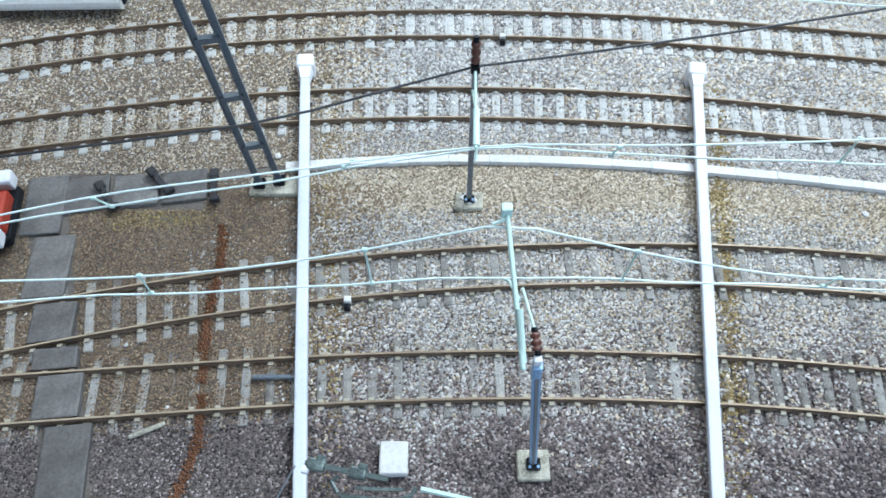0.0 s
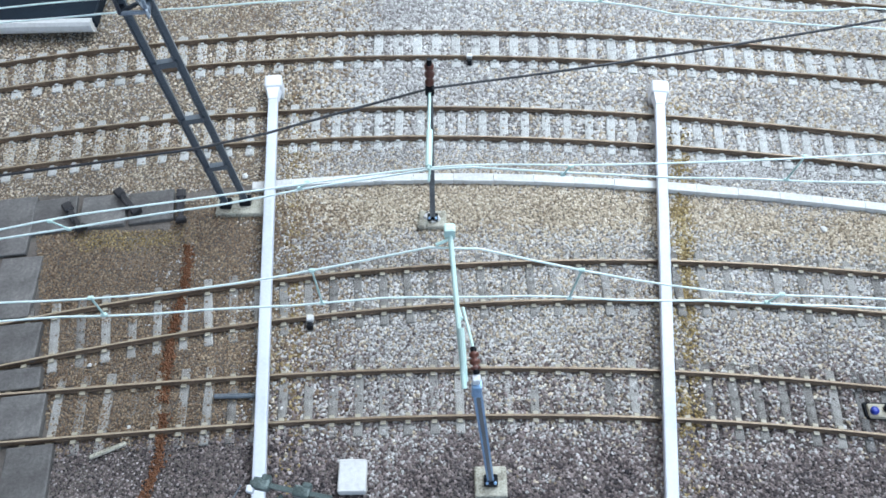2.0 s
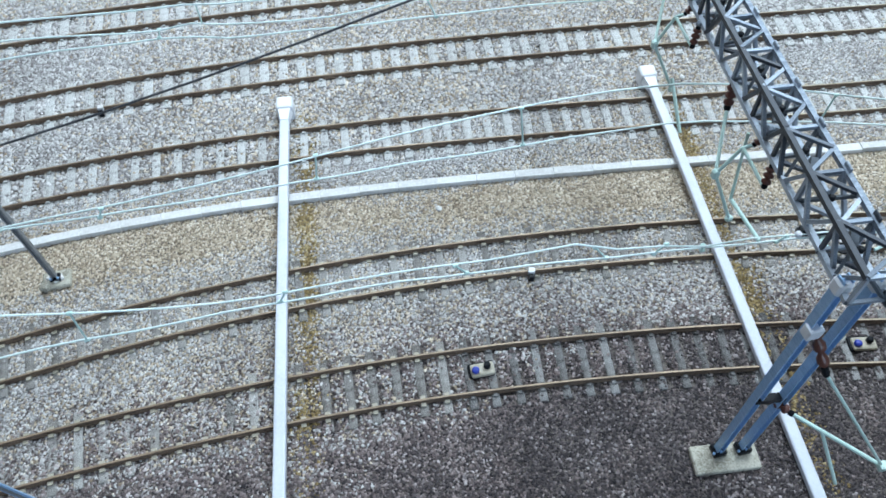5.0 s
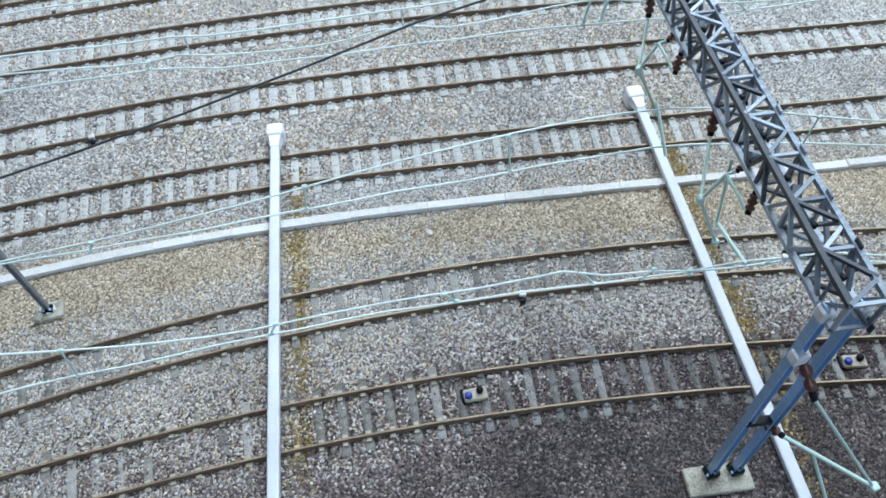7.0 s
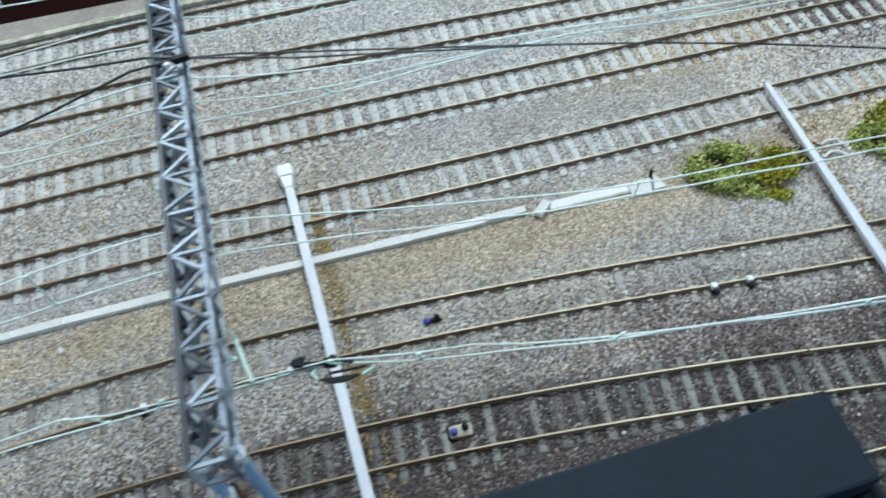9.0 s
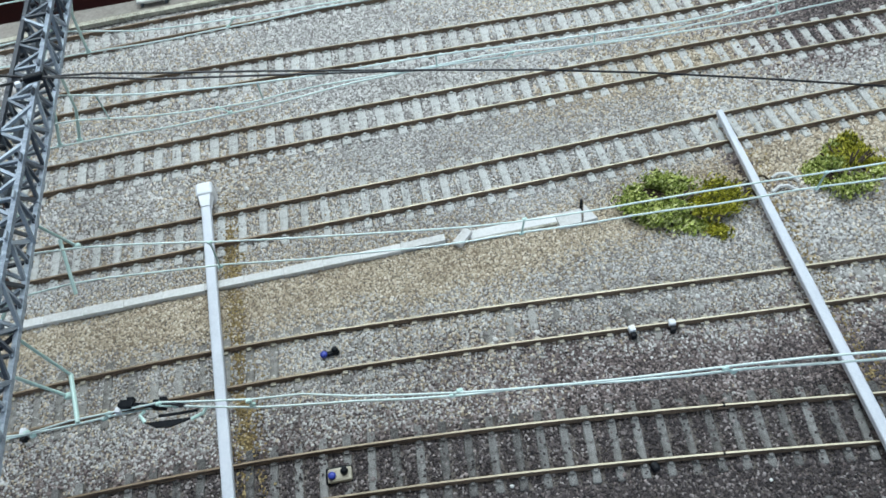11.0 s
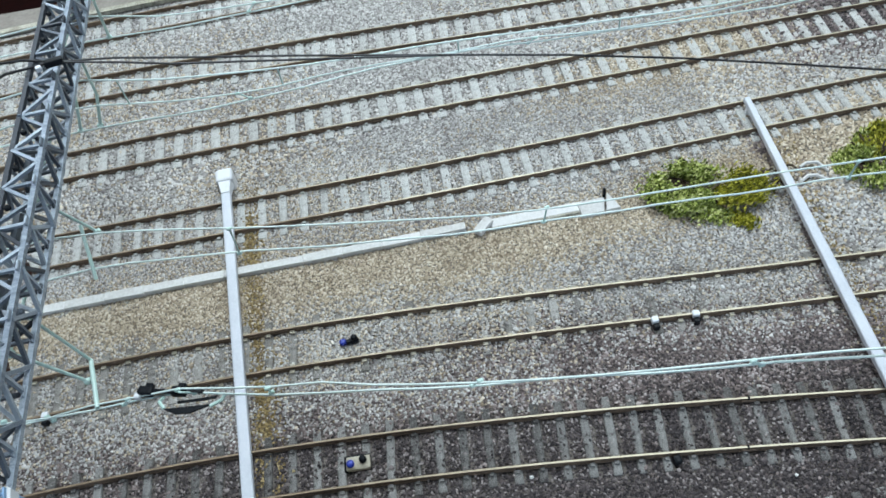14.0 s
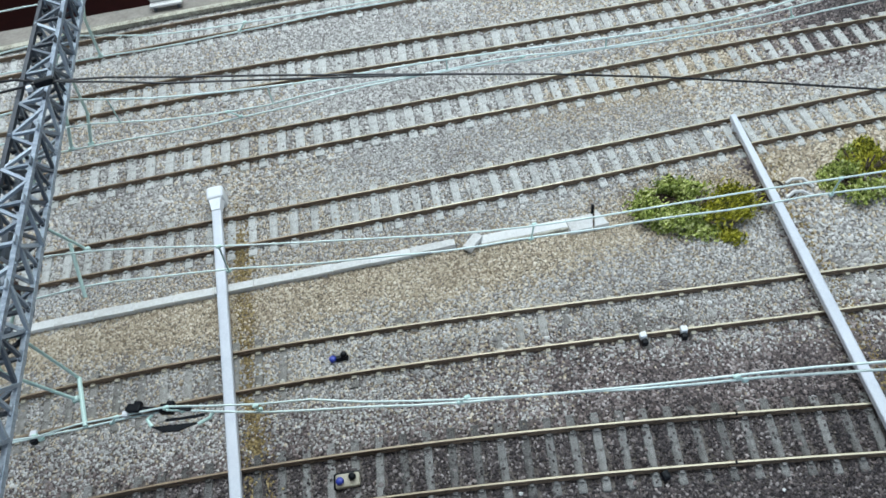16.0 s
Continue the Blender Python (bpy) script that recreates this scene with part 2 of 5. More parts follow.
def rounded_box(centre, size, r, segments=2, m=None):
    bm = bmesh.new()
    box(bm, centre, size, m)
    bmesh.ops.bevel(bm, geom=bm.edges[:], offset=r, segments=segments, affect="EDGES", profile=0.6)
    return bm


def sweep(bm, points, ring):
    """A closed ring of (side, up) offsets carried along points, capped at both ends."""
    points = [Vector(p) for p in points]
    rows = []
    for i, p in enumerate(points):
        d = (points[min(i + 1, len(points) - 1)] - points[max(i - 1, 0)]).normalized()
        side = d.cross(Vector((0, 0, 1)))
        side = side.normalized() if side.length > 1e-4 else Vector((1, 0, 0))
        up = side.cross(d)
        rows.append([bm.verts.new(p + side * a + up * b) for a, b in ring])
    n = len(ring)
    for a, b in zip(rows, rows[1:]):
        for i in range(n):
            bm.faces.new((a[i], a[(i + 1) % n], b[(i + 1) % n], b[i]))
    bm.faces.new(rows[0][::-1])
    bm.faces.new(rows[-1])


def tube(bm, points, r, n=8):
    sweep(bm, points, [(r * math.cos(2 * math.pi * i / n), r * math.sin(2 * math.pi * i / n)) for i in range(n)])


def lathe(profile, n=12):
    """Turned about z: profile of (radius, height)."""
    bm = bmesh.new()
    rows = [[bm.verts.new((r * math.cos(2 * math.pi * i / n), r * math.sin(2 * math.pi * i / n), z)) for i in range(n)] for r, z in profile]
    for a, b in zip(rows, rows[1:]):
        for i in range(n):
            bm.faces.new((a[i], a[(i + 1) % n], b[(i + 1) % n], b[i]))
    bm.faces.new(rows[0][::-1])
    bm.faces.new(rows[-1])
    return bm


def mesh_of(name, bm, material, smooth=False):
    me = bpy.data.meshes.new(name)
    bmesh.ops.recalc_face_normals(bm, faces=bm.faces[:])
    bm.to_mesh(me)
    bm.free()
    for m in material if isinstance(material, (list, tuple)) else [material]:
        me.materials.append(m)
    if smooth:
        me.polygons.foreach_set("use_smooth", [True] * len(me.polygons))
    return me


def part(name, bm, material, parent, label="", smooth=False):
    ob = new(name, mesh_of(name, bm, material, smooth))
    ob.parent = parent
    return tagged(ob, label)


def shared(name, me, parent, m, label=""):
    ob = new(name, me)
    ob.parent = parent
    ob.matrix_basis = m
    return tagged(ob, label)


def thing(name, m, label, category, group="", kind=""):
    ob = new(name)
    ob.matrix_basis = m if isinstance(m, Matrix) else Matrix.Translation(m)
    ob.empty_display_size = 0.005
    return tagged(ob, label, category, group, kind)


def solo(name, bm, material, label, category, group="", kind="", smooth=False):
    return tagged(new(name, mesh_of(name, bm, material, smooth)), label, category, group, kind)


def between(a, b):
    """The pose of a unit length along z from a to b."""
    a, b = Vector(a), Vector(b)
    d = b - a
    q = d.to_track_quat("Z", "X")
    return Matrix.Translation(a) @ q.to_matrix().to_4x4() @ Matrix.Diagonal((1, 1, d.length, 1))


STRUTS = {}


def strut(name, a, b, w, material, parent, label="", round_=False):
    """A straight bar from a to b, on a mesh that all bars of its thickness share."""
    key = (round(w, 6), material.name, round_)
    if key not in STRUTS:
        if round_:
            bm = lathe([(w / 2, 0), (w / 2, 1)], 10)
        else:
            bm = bmesh.new()
            box(bm, (0, 0, 0.5), (w, w, 1))
        STRUTS[key] = mesh_of(name, bm, material, False)
    return shared(name, STRUTS[key], parent, between(a, b), label)


# ---- plan: the tracks' centre lines as curves y(x), metres ----
CURVES = {
    "a": (-0.18, 0.428, 0.924, -3.848, -6.163, 7.679),
    "b": (0.022, 0.529, 1.398, -3.733, -5.566, 12.602),
    "c": (-0.398, -0.439, 1.91, -0.827, -5.309, 19.779),
    "d": (-0.128, -0.262, 1.173, -1.285, -4.848, 25.075),
    "e": (0.0, 0.6, 0.696, -2.18, -5.298, 30.5),
    "f": (0.0, 0.6, 0.696, -2.18, -4.5, 35.5),
}
LOW, HIGH = {"a": -0.15, "b": -0.16, "c": -0.19, "d": -0.20, "e": -0.1, "f": -0.05}, {"a": 0.49, "b": 0.52, "c": 0.59, "d": 0.62, "e": 0.56, "f": 0.5}


def poly(c, u):
    v = 0.0
    for k in c:
        v = v * u + k
    return v


def line_y(k, x):
    """The centre line's y, straight on beyond the curve's ends."""
    if k == "s":
        return -0.0182 - 0.2 * (x - 0.45)
    c, lo, hi = CURVES[k], LOW[k], HIGH[k]
    q = min(max(x, lo), hi)
    y = poly(c, (q - 0.25) / 0.3) / 100
    if q != x:
        e = 0.002
        p = q + (e if x < lo else -e)
        y += (poly(c, (p - 0.25) / 0.3) / 100 - y) / (p - q) * (x - q)
    return y


def heading(k, x):
    d = Vector((0.004, line_y(k, x + 0.002) - line_y(k, x - 0.002), 0)).normalized()
    return d, Vector((-d.y, d.x, 0))


def trough_y(x):
    u = (x - 0.15) / 0.2
    return ((0.006915 * u - 0.0127) * u - 0.02757) * u + 0.1832


def edge_y(x):
    """The layout's far edge."""
    return 0.4020 - 0.18 * (x - 0.18)


# ---- room and layout board ----
def room():
    for name, c, s, m in (("floor", (0.2, 0.4, FLOOR_Z - 0.05), (5, 5, 0.1), M_FLOOR), ("ceiling", (0.2, 0.4, CEILING_Z + 0.05), (5, 5, 0.1), M_CEILING),
                          ("wall_north", (0.2, 2.95, 0.3), (5, 0.1, 2.5), M_ROOMWALL), ("wall_south", (0.2, -2.15, 0.3), (5, 0.1, 2.5), M_ROOMWALL),
                          ("wall_east", (2.75, 0.4, 0.3), (0.1, 5.2, 2.5), M_ROOMWALL), ("wall_west", (-2.35, 0.4, 0.3), (0.1, 5.2, 2.5), M_ROOMWALL)):
        bm = bmesh.new()
        box(bm, c, s)
        solo(name, bm, m, "plain " + name.split("_")[0] + " of the dim room", name.split("_")[0], kind="structure")


room()


def ground():
    bm = bmesh.new()
    xs = [-0.6 + 0.04 * i for i in range(46)]
    top = [bm.verts.new((x, edge_y(x), 0.0001)) for x in xs]
    near = [bm.verts.new((x, -0.45, 0.0001)) for x in xs]
    lowt = [bm.verts.new((x, edge_y(x), -0.05)) for x in xs]
    lown = [bm.verts.new((x, -0.45, -0.05)) for x in xs]
    for i in range(len(xs) - 1):
        bm.faces.new((near[i], near[i + 1], top[i + 1], top[i]))
        bm.faces.new((top[i], top[i + 1], lowt[i + 1], lowt[i]))
        bm.faces.new((lowt[i], lowt[i + 1], lown[i + 1], lown[i]))
        bm.faces.new((lown[i], lown[i + 1], near[i + 1], near[i]))
    for i in (0, len(xs) - 1):
        bm.faces.new((near[i], top[i], lowt[i], lown[i]))
    solo("ground", bm, M_BED, "gravel-covered baseboard of a model railway", "ground", kind="structure")


ground()


def trestle():
    """The wooden stand that carries the board."""
    t = thing("trestle_table", (0, 0, 0), "plain brown wooden trestle under the layout board", "table")
    for x in (-0.52, 1.10):
        for y in (-0.38, 0.12):
            part("leg", rounded_box((x, y, (FLOOR_Z - 0.10) / 2), (0.045, 0.045, -FLOOR_Z - 0.10), 0.003, 1), M_WOOD, t)
    for y in (-0.38, 0.12):
        part("rail", rounded_box((0.29, y, -0.075), (1.70, 0.03, 0.05), 0.003, 1), M_WOOD, t)


trestle()


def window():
    """An unseen window frame, added around the fill lamp in the wall behind the camera."""
    t = thing("window_assumed", (0, 0, 0), "plain white window frame, unseen, added around the south fill lamp", "window", kind="structure")
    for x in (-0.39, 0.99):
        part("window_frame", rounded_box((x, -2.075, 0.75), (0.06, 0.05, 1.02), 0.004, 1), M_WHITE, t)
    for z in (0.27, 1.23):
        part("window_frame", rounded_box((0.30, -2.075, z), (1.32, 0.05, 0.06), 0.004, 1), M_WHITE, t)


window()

# ---- tracks ----
GAUGE, HEAD, RAIL_TOP, PITCH = 0.0173, 0.0008, 0.0032, 0.0085
X0, X1 = -0.34, 0.80


def sleeper_mesh(width, material=M_SLEEPER, clips=None, grow=1.0):
    bm = bmesh.new()
    box(bm, (0, 0, -0.0005), (width, 0.0285, 0.0021))
    bmesh.ops.bevel(bm, geom=bm.edges[:], offset=0.0003, segments=1, affect="EDGES")
    for s in (-1, 1):
        for o in (-1, 1):
            box(bm, (0, s * GAUGE / 2 + o * 0.0013, 0.0009), (0.0015 * grow, 0.0011 * grow, 0.0009 * grow))
    if clips:
        for f in bm.faces:
            if f.calc_center_median().z > 0.00056:
                f.material_index = 1
    return mesh_of("sleeper", bm, [material, clips] if clips else material)


SLEEPERS = {"dark": sleeper_mesh(0.0030, M_SLEEPER_DARK), "narrow": sleeper_mesh(0.0032, M_SLEEPER_MID, M_CREAM, 1.15), "middle": sleeper_mesh(0.0036), "wide": sleeper_mesh(0.0044)}
BREADTH = {"a": "dark", "b": "narrow", "c": "middle", "d": "wide", "e": "wide", "f": "middle", "s": "dark"}
SLEEPER_AT = {}


def rail(k, side, parent, x0, x1):
    n = int((x1 - x0) / 0.006)
    pts = []
    for i in range(n + 1):
        x = x0 + (x1 - x0) * i / n
        d, s = heading(k, x)
        pts.append(Vector((x, line_y(k, x), 0)) + s * (GAUGE / 2 * side))
    h = HEAD / 2
    ring = [(-0.0008, 0.0010), (0.0008, 0.0010), (0.0008, 0.0013), (0.0003, 0.0015), (0.0003, 0.0023), (h, 0.0025), (h, RAIL_TOP - 0.0001), (h - 0.0001, RAIL_TOP),
            (-h + 0.0001, RAIL_TOP), (-h, RAIL_TOP - 0.0001), (-h, 0.0025), (-0.0003, 0.0023), (-0.0003, 0.0015), (-0.0008, 0.0013)]
    bm = bmesh.new()
    sweep(bm, pts, ring)
    bm.faces.ensure_lookup_table()
    for f in bm.faces:
        if all(v.co.z > RAIL_TOP - 0.00003 for v in f.verts):
            f.material_index = 1
    return part("rail", bm, [M_RUST, M_STEEL], parent)


def track(k, label, x0=X0, x1=X1, pitch=PITCH, hidden=0.12):
    rng = random.Random(k)
    t = thing("railway_track", (0, 0, 0), label, "railway track", "tracks of the layout")
    for side in (-1, 1):
        rail(k, side, t, x0, x1)
    x, spots = x0, []
    while x < x1:
        d, s = heading(k, x)
        deep = rng.uniform(0.0, 0.0003) + (0.0007 if rng.random() < hidden else 0.0)
        ang = math.atan2(d.y, d.x) + rng.gauss(0, 0.012)
        shared("sleeper", SLEEPERS["narrow" if k == "a" and x < 0.15 else BREADTH[k]], t, Matrix.Translation((x, line_y(k, x), 0.0006 - deep)) @ Matrix.Rotation(ang, 4, "Z"))
        spots.append(x)
        x += pitch * d.x * rng.uniform(0.97, 1.03)
    SLEEPER_AT[k] = np.array(spots)
    for xj, side in ((0.4305, 1), (0.4260, -1)) if k == "a" else ():
        d, q = heading(k, xj)
        p = Vector((xj, line_y(k, xj), 0)) + q * (GAUGE / 2 * side)
        for off in (-0.0007, 0.0007):
            ob = part("fishplate", rounded_box((0, 0, 0), (0.0050, 0.0006, 0.0012), 0.0002, 1), M_RUST, t, "rusty plate at the rail joint")
            ob.matrix_basis = Matrix.Translation(p + q * off + Vector((0, 0, 0.0019))) @ Matrix.Rotation(math.atan2(d.y, d.x), 4, "Z")
        ob = part("joint_gap", rounded_box((0, 0, 0), (0.0007, 0.0011, 0.0012), 0.0001, 1), M_BLACK, t, "dark gap between two rails")
        ob.matrix_basis = Matrix.Translation(p + Vector((0, 0, 0.0028))) @ Matrix.Rotation(math.atan2(d.y, d.x), 4, "Z")
    return t


track("a", "curved track with pale concrete sleepers in dark gravel", pitch=0.0086)
track("b", "curved track with sleepers sunk in the gravel", pitch=0.0092, hidden=0.3)
track("c", "curved track with pale sleepers and rusty rails", pitch=0.0092, hidden=0.06)
track("d", "curved track with rusty rails in grey gravel", pitch=0.0092, hidden=0.06)
track("e", "track with rusty rails behind the overhead line", pitch=0.0085, hidden=0.06)
track("f", "track beside the far platform with rusty rails", pitch=0.0085, hidden=0.3)
track("s", "short siding with shiny rail heads", 0.36, 0.80)


# ---- white bars across the tracks ----
def white_bar(far, near, label, post=True, droop=0.0):
    far, near = Vector((*far, 0)), Vector((*near, 0))
    d = (near - far)
    length = d.length
    m = Matrix.Translation(far) @ Matrix.Rotation(math.atan2(d.y, d.x), 4, "Z")
    t = thing("white_bar", m, label, "bar", "white bars across the tracks")
    w = 0.0021
    ring = [(-w, 0.0046), (w, 0.0046), (w, 0.0066), (w * 0.86, 0.0069), (w * 0.6, 0.0070), (-w * 0.6, 0.0070), (-w * 0.86, 0.0069), (-w, 0.0066)]
    bm = bmesh.new()
    sweep(bm, [(0.004 if post else 0.0, 0, 0), (length * 0.5, 0, 0), (length, 0, 0)], ring)
    if not post:
        for v in bm.verts:
            v.co.y *= 0.62 + 0.38 * min(1.0, max(0.0, v.co.x) / (length * 0.5))
    for v in bm.verts:
        v.co.z -= droop * max(0.0, v.co.x) / length
    part("beam", bm, M_BEAM, t)
    part("end_post" if post else "foot", rounded_box((0.0005, 0, 0.0035), (0.0080, 0.0078, 0.0100), 0.0018, 3) if post else rounded_box((0.004, 0, 0.0020), (0.002, 0.002, 0.006), 0.0003, 1), M_WHITE, t)
    part("end_post", rounded_box((length, 0, 0.0035 - droop), (0.0080, 0.0078, 0.0100), 0.0018, 3), M_WHITE, t, smooth=False)
    if post:
        bm = bmesh.new()
        for x, w, z0, z1 in ((0.0030, 0.0036, 0.0040, 0.0078), (0.0105, 0.0023, 0.0044, 0.0072)):
            for p in ((x, -w, z0), (x, w, z0), (x, w * 0.8, z1), (x, -w * 0.8, z1)):
                bm.verts.new(p)
        bmesh.ops.convex_hull(bm, input=bm.verts[:])
        part("collar", bm, M_WHITE, t, "tapered white collar")
    return t


white_bar((-0.0590, 0.2455), (-0.0358, -0.010), "white bar with a rounded end post across the tracks")
white_bar((0.1125, 0.2405), (0.0770, -0.005), "white bar with a rounded end post across the tracks")
white_bar((0.2784, 0.2145), (0.2524, 0.001), "white bar with a rounded end post beside the portal", droop=0.0036)
white_bar((0.5108, 0.1605), (0.4684, -0.020), "thin white bar with a pointed end beside the bushes", False)


# ---- cable trough ----
def trough():
    t = thing("cable_trough", (0, 0, 0), "pale concrete cable trough with separate lids on the gravel", "cable trough")
    rng = random.Random(3)

    def lid(x0, x1, lift=0.0):
        y0, y1 = trough_y(x0), trough_y(x1)
        c = Vector(((x0 + x1) / 2, (y0 + y1) / 2, 0.0010 + lift + rng.uniform(-0.0001, 0.0001)))
        ln = math.hypot(x1 - x0, y1 - y0)
        bm = rounded_box((0, 0, 0), (ln - 0.0001, 0.0038 + rng.uniform(-0.0003, 0.0003), 0.0034), 0.00015, 1)
        ob = part("lid", bm, M_TROUGH, t)
        ob.matrix_basis = Matrix.Translation(c) @ Matrix.Rotation(math.atan2(y1 - y0, x1 - x0) + rng.gauss(0, 0.006), 4, "Z")

    x = -0.062
    while x < 0.350:
        lid(x, x + 0.0165)
        x += 0.0165
    lid(x, 0.3695, 0.0004)
    for a, b, w, lift in (((0.3728, 0.1412), (0.3802, 0.1462), 0.0042, 0.0014), ((0.3800, 0.1440), (0.4195, 0.1372), 0.0048, -0.0002)):
        dx, dy = b[0] - a[0], b[1] - a[1]
        ob = part("lid", rounded_box((0, 0, 0), (math.hypot(dx, dy), w, 0.0026), 0.0003, 1), M_TROUGH, t)
        ob.matrix_basis = Matrix.Translation(((a[0] + b[0]) / 2, (a[1] + b[1]) / 2, 0.0010 + lift)) @ Matrix.Rotation(math.atan2(dy, dx), 4, "Z")
    ob = part("lid", rounded_box((0, 0, 0), (0.0400, 0.0014, 0.0014), 0.0003, 1), M_BASE, t, "grey strip along the near edge of the lid")
    ob.matrix_basis = Matrix.Translation((0.3992, 0.1381, 0.0012)) @ Matrix.Rotation(-0.172, 4, "Z")
    for hull, name in ((((0.4165, 0.1393, 0), (0.4290, 0.1372, 0), (0.4258, 0.1300, 0), (0.4160, 0.1318, 0), (0.4170, 0.1388, 0.0030), (0.4286, 0.1368, 0.0034), (0.4254, 0.1306, 0.0026), (0.4165, 0.1323, 0.0026)), "pale block at the trough's end"),
                       (((0.4262, 0.1302, 0), (0.4330, 0.1292, 0), (0.4306, 0.1384, 0), (0.4266, 0.1304, 0.0030), (0.4326, 0.1296, 0.0030), (0.4303, 0.1380, 0.0042)), "white three-cornered end piece")):
        bm = bmesh.new()
        for p in hull:
            bm.verts.new(p)
        bmesh.ops.convex_hull(bm, input=bm.verts[:])
        part("end_piece", bm, M_TROUGH, t, name)
    strut("marker_pin", (0.4285, 0.1368, 0.001), (0.4288, 0.1378, 0.0075), 0.0012, M_BLACK, t, "black marker pin")


trough()

# ---- overhead line: portals, masts, brackets, wires ----
INSULATOR = mesh_of("insulator", lathe([(0.0006, 0), (0.0007, 0.0008), (0.0017, 0.0010), (0.0017, 0.0017), (0.0008, 0.0021), (0.0018, 0.0027), (0.0018, 0.0034), (0.0008, 0.0039),
                                        (0.0017, 0.0045), (0.0017, 0.0052), (0.0007, 0.0057), (0.0006, 0.0066)], 12), M_INSUL, True)


INSULATOR_CAP = mesh_of("cap", lathe([(0.0009, -0.0004), (0.0011, 0.0), (0.0011, 0.0007), (0.0007, 0.0009)], 10), M_BLACK)


def insulator(a, b, parent):
    a, b = Vector(a), Vector(b)
    q = (b - a).to_track_quat("Z", "X").to_matrix().to_4x4()
    s = (b - a).length / 0.0066
    ob = shared("insulator", INSULATOR, parent, Matrix.Translation(a) @ q @ Matrix.Diagonal((min(max(s, 0.8), 1.1) * 0.80, min(max(s, 0.8), 1.1) * 0.80, s, 1)))
    shared("cap", INSULATOR_CAP, ob, Matrix.Translation((0, 0, 0.0001)), "dark metal cap")
    shared("cap", INSULATOR_CAP, ob, Matrix.Translation((0, 0, 0.0065)) @ Matrix.Rotation(math.pi, 4, "X"), "dark metal cap")
    return ob


def lattice(parent, a, b, width, height, step, w=0.0010):
    """A box truss between two points: four chords, and posts and diagonals on each face as bars of their own."""
    a, b = Vector(a), Vector(b)
    d = (b - a).normalized()
    side = d.cross(Vector((0, 0, 1))).normalized() * (width / 2)
    up = Vector((0, 0, height))
    n = max(2, round((b - a).length / step))
    rng = random.Random(17)

    def bent(p):
        return p + Vector((rng.gauss(0, 0.0003), rng.gauss(0, 0.0007), rng.gauss(0, 0.0003)))

    corners = [side, -side, -side + up, side + up]
    for c in corners:
        strut("chord", a + c, b + c, w * 1.35, M_LATTICE, parent)
    at = [a + (b - a) * (i / n) for i in range(n + 1)]
    for i in range(n):
        for f in range(4):
            p, q = corners[f], corners[(f + 1) % 4]
            one, two = (p, q) if (i + f // 2) % 2 else (q, p)
            strut("brace", bent(at[i] + one), bent(at[i + 1] + two), w * 0.95, M_LATTICE, parent)
            if i % 2 == 0:
                strut("brace", at[i] + p, at[i] + q, w * 0.9, M_LATTICE, parent)
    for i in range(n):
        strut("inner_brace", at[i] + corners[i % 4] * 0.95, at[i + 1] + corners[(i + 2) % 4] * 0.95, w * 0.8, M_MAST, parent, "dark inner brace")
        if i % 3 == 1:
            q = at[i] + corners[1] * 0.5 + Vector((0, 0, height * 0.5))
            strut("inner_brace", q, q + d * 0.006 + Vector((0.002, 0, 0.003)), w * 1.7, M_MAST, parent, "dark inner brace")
    plate = mesh_of("gusset_plate", rounded_box((0, 0, 0), (0.0030, 0.0006, 0.0030), 0.0002, 1), M_LATTICE)
    turn = Matrix.Rotation(math.atan2(d.y, d.x), 4, "Z")
    for i in range(0, n + 1, 2):
        for c in (corners[0], corners[3]):
            shared("gusset_plate", plate, parent, Matrix.Translation(at[i] + c * 1.04) @ turn)
    nut = mesh_of("bolt", lathe([(0.0009, 0), (0.0009, 0.0008), (0.0005, 0.0011)], 8), M_BLACK)
    for i in range(1, n, 2):
        shared("bolt", nut, parent, Matrix.Translation(at[i] + corners[2] * 0.55 + Vector((0, 0, 0.004))))


def base_block(parent, x, y, sx, sy, turn=0.0, bolts=()):
    ob = part("base", rounded_box((0, 0, 0.0004), (sx, sy, 0.0042), 0.0004, 1), M_BASE, parent, "pale stained concrete base")
    ob.matrix_basis = Matrix.Translation((x, y, 0)) @ Matrix.Rotation(turn, 4, "Z")
    for bx, by in bolts:
        o = part("foot_shoe", rounded_box((bx, by, 0.0034), (0.0044, 0.0044, 0.0024), 0.0004, 1), M_BLACK, parent, "dark bolted foot")
        del o


CONTACT_Z = 0.064


# places on a bracket, from the beam above the track's middle: three insulators (a, b, c), the apex, the tip that holds the messenger
BRACKET = {"a0": (0.0002, 0.0300, -0.0010), "a1": (-0.0008, 0.0276, -0.0085), "b0": (-0.0004, 0.0102, -0.0010), "b1": (-0.0035, 0.0099, -0.0040), "apex": (-0.0058, 0.0106, -0.0050),
           "c0": (-0.0042, 0.0003, -0.0010), "c1": (-0.0060, -0.0020, -0.0065), "tip": (-0.0100, 0.0117, -0.0155)}


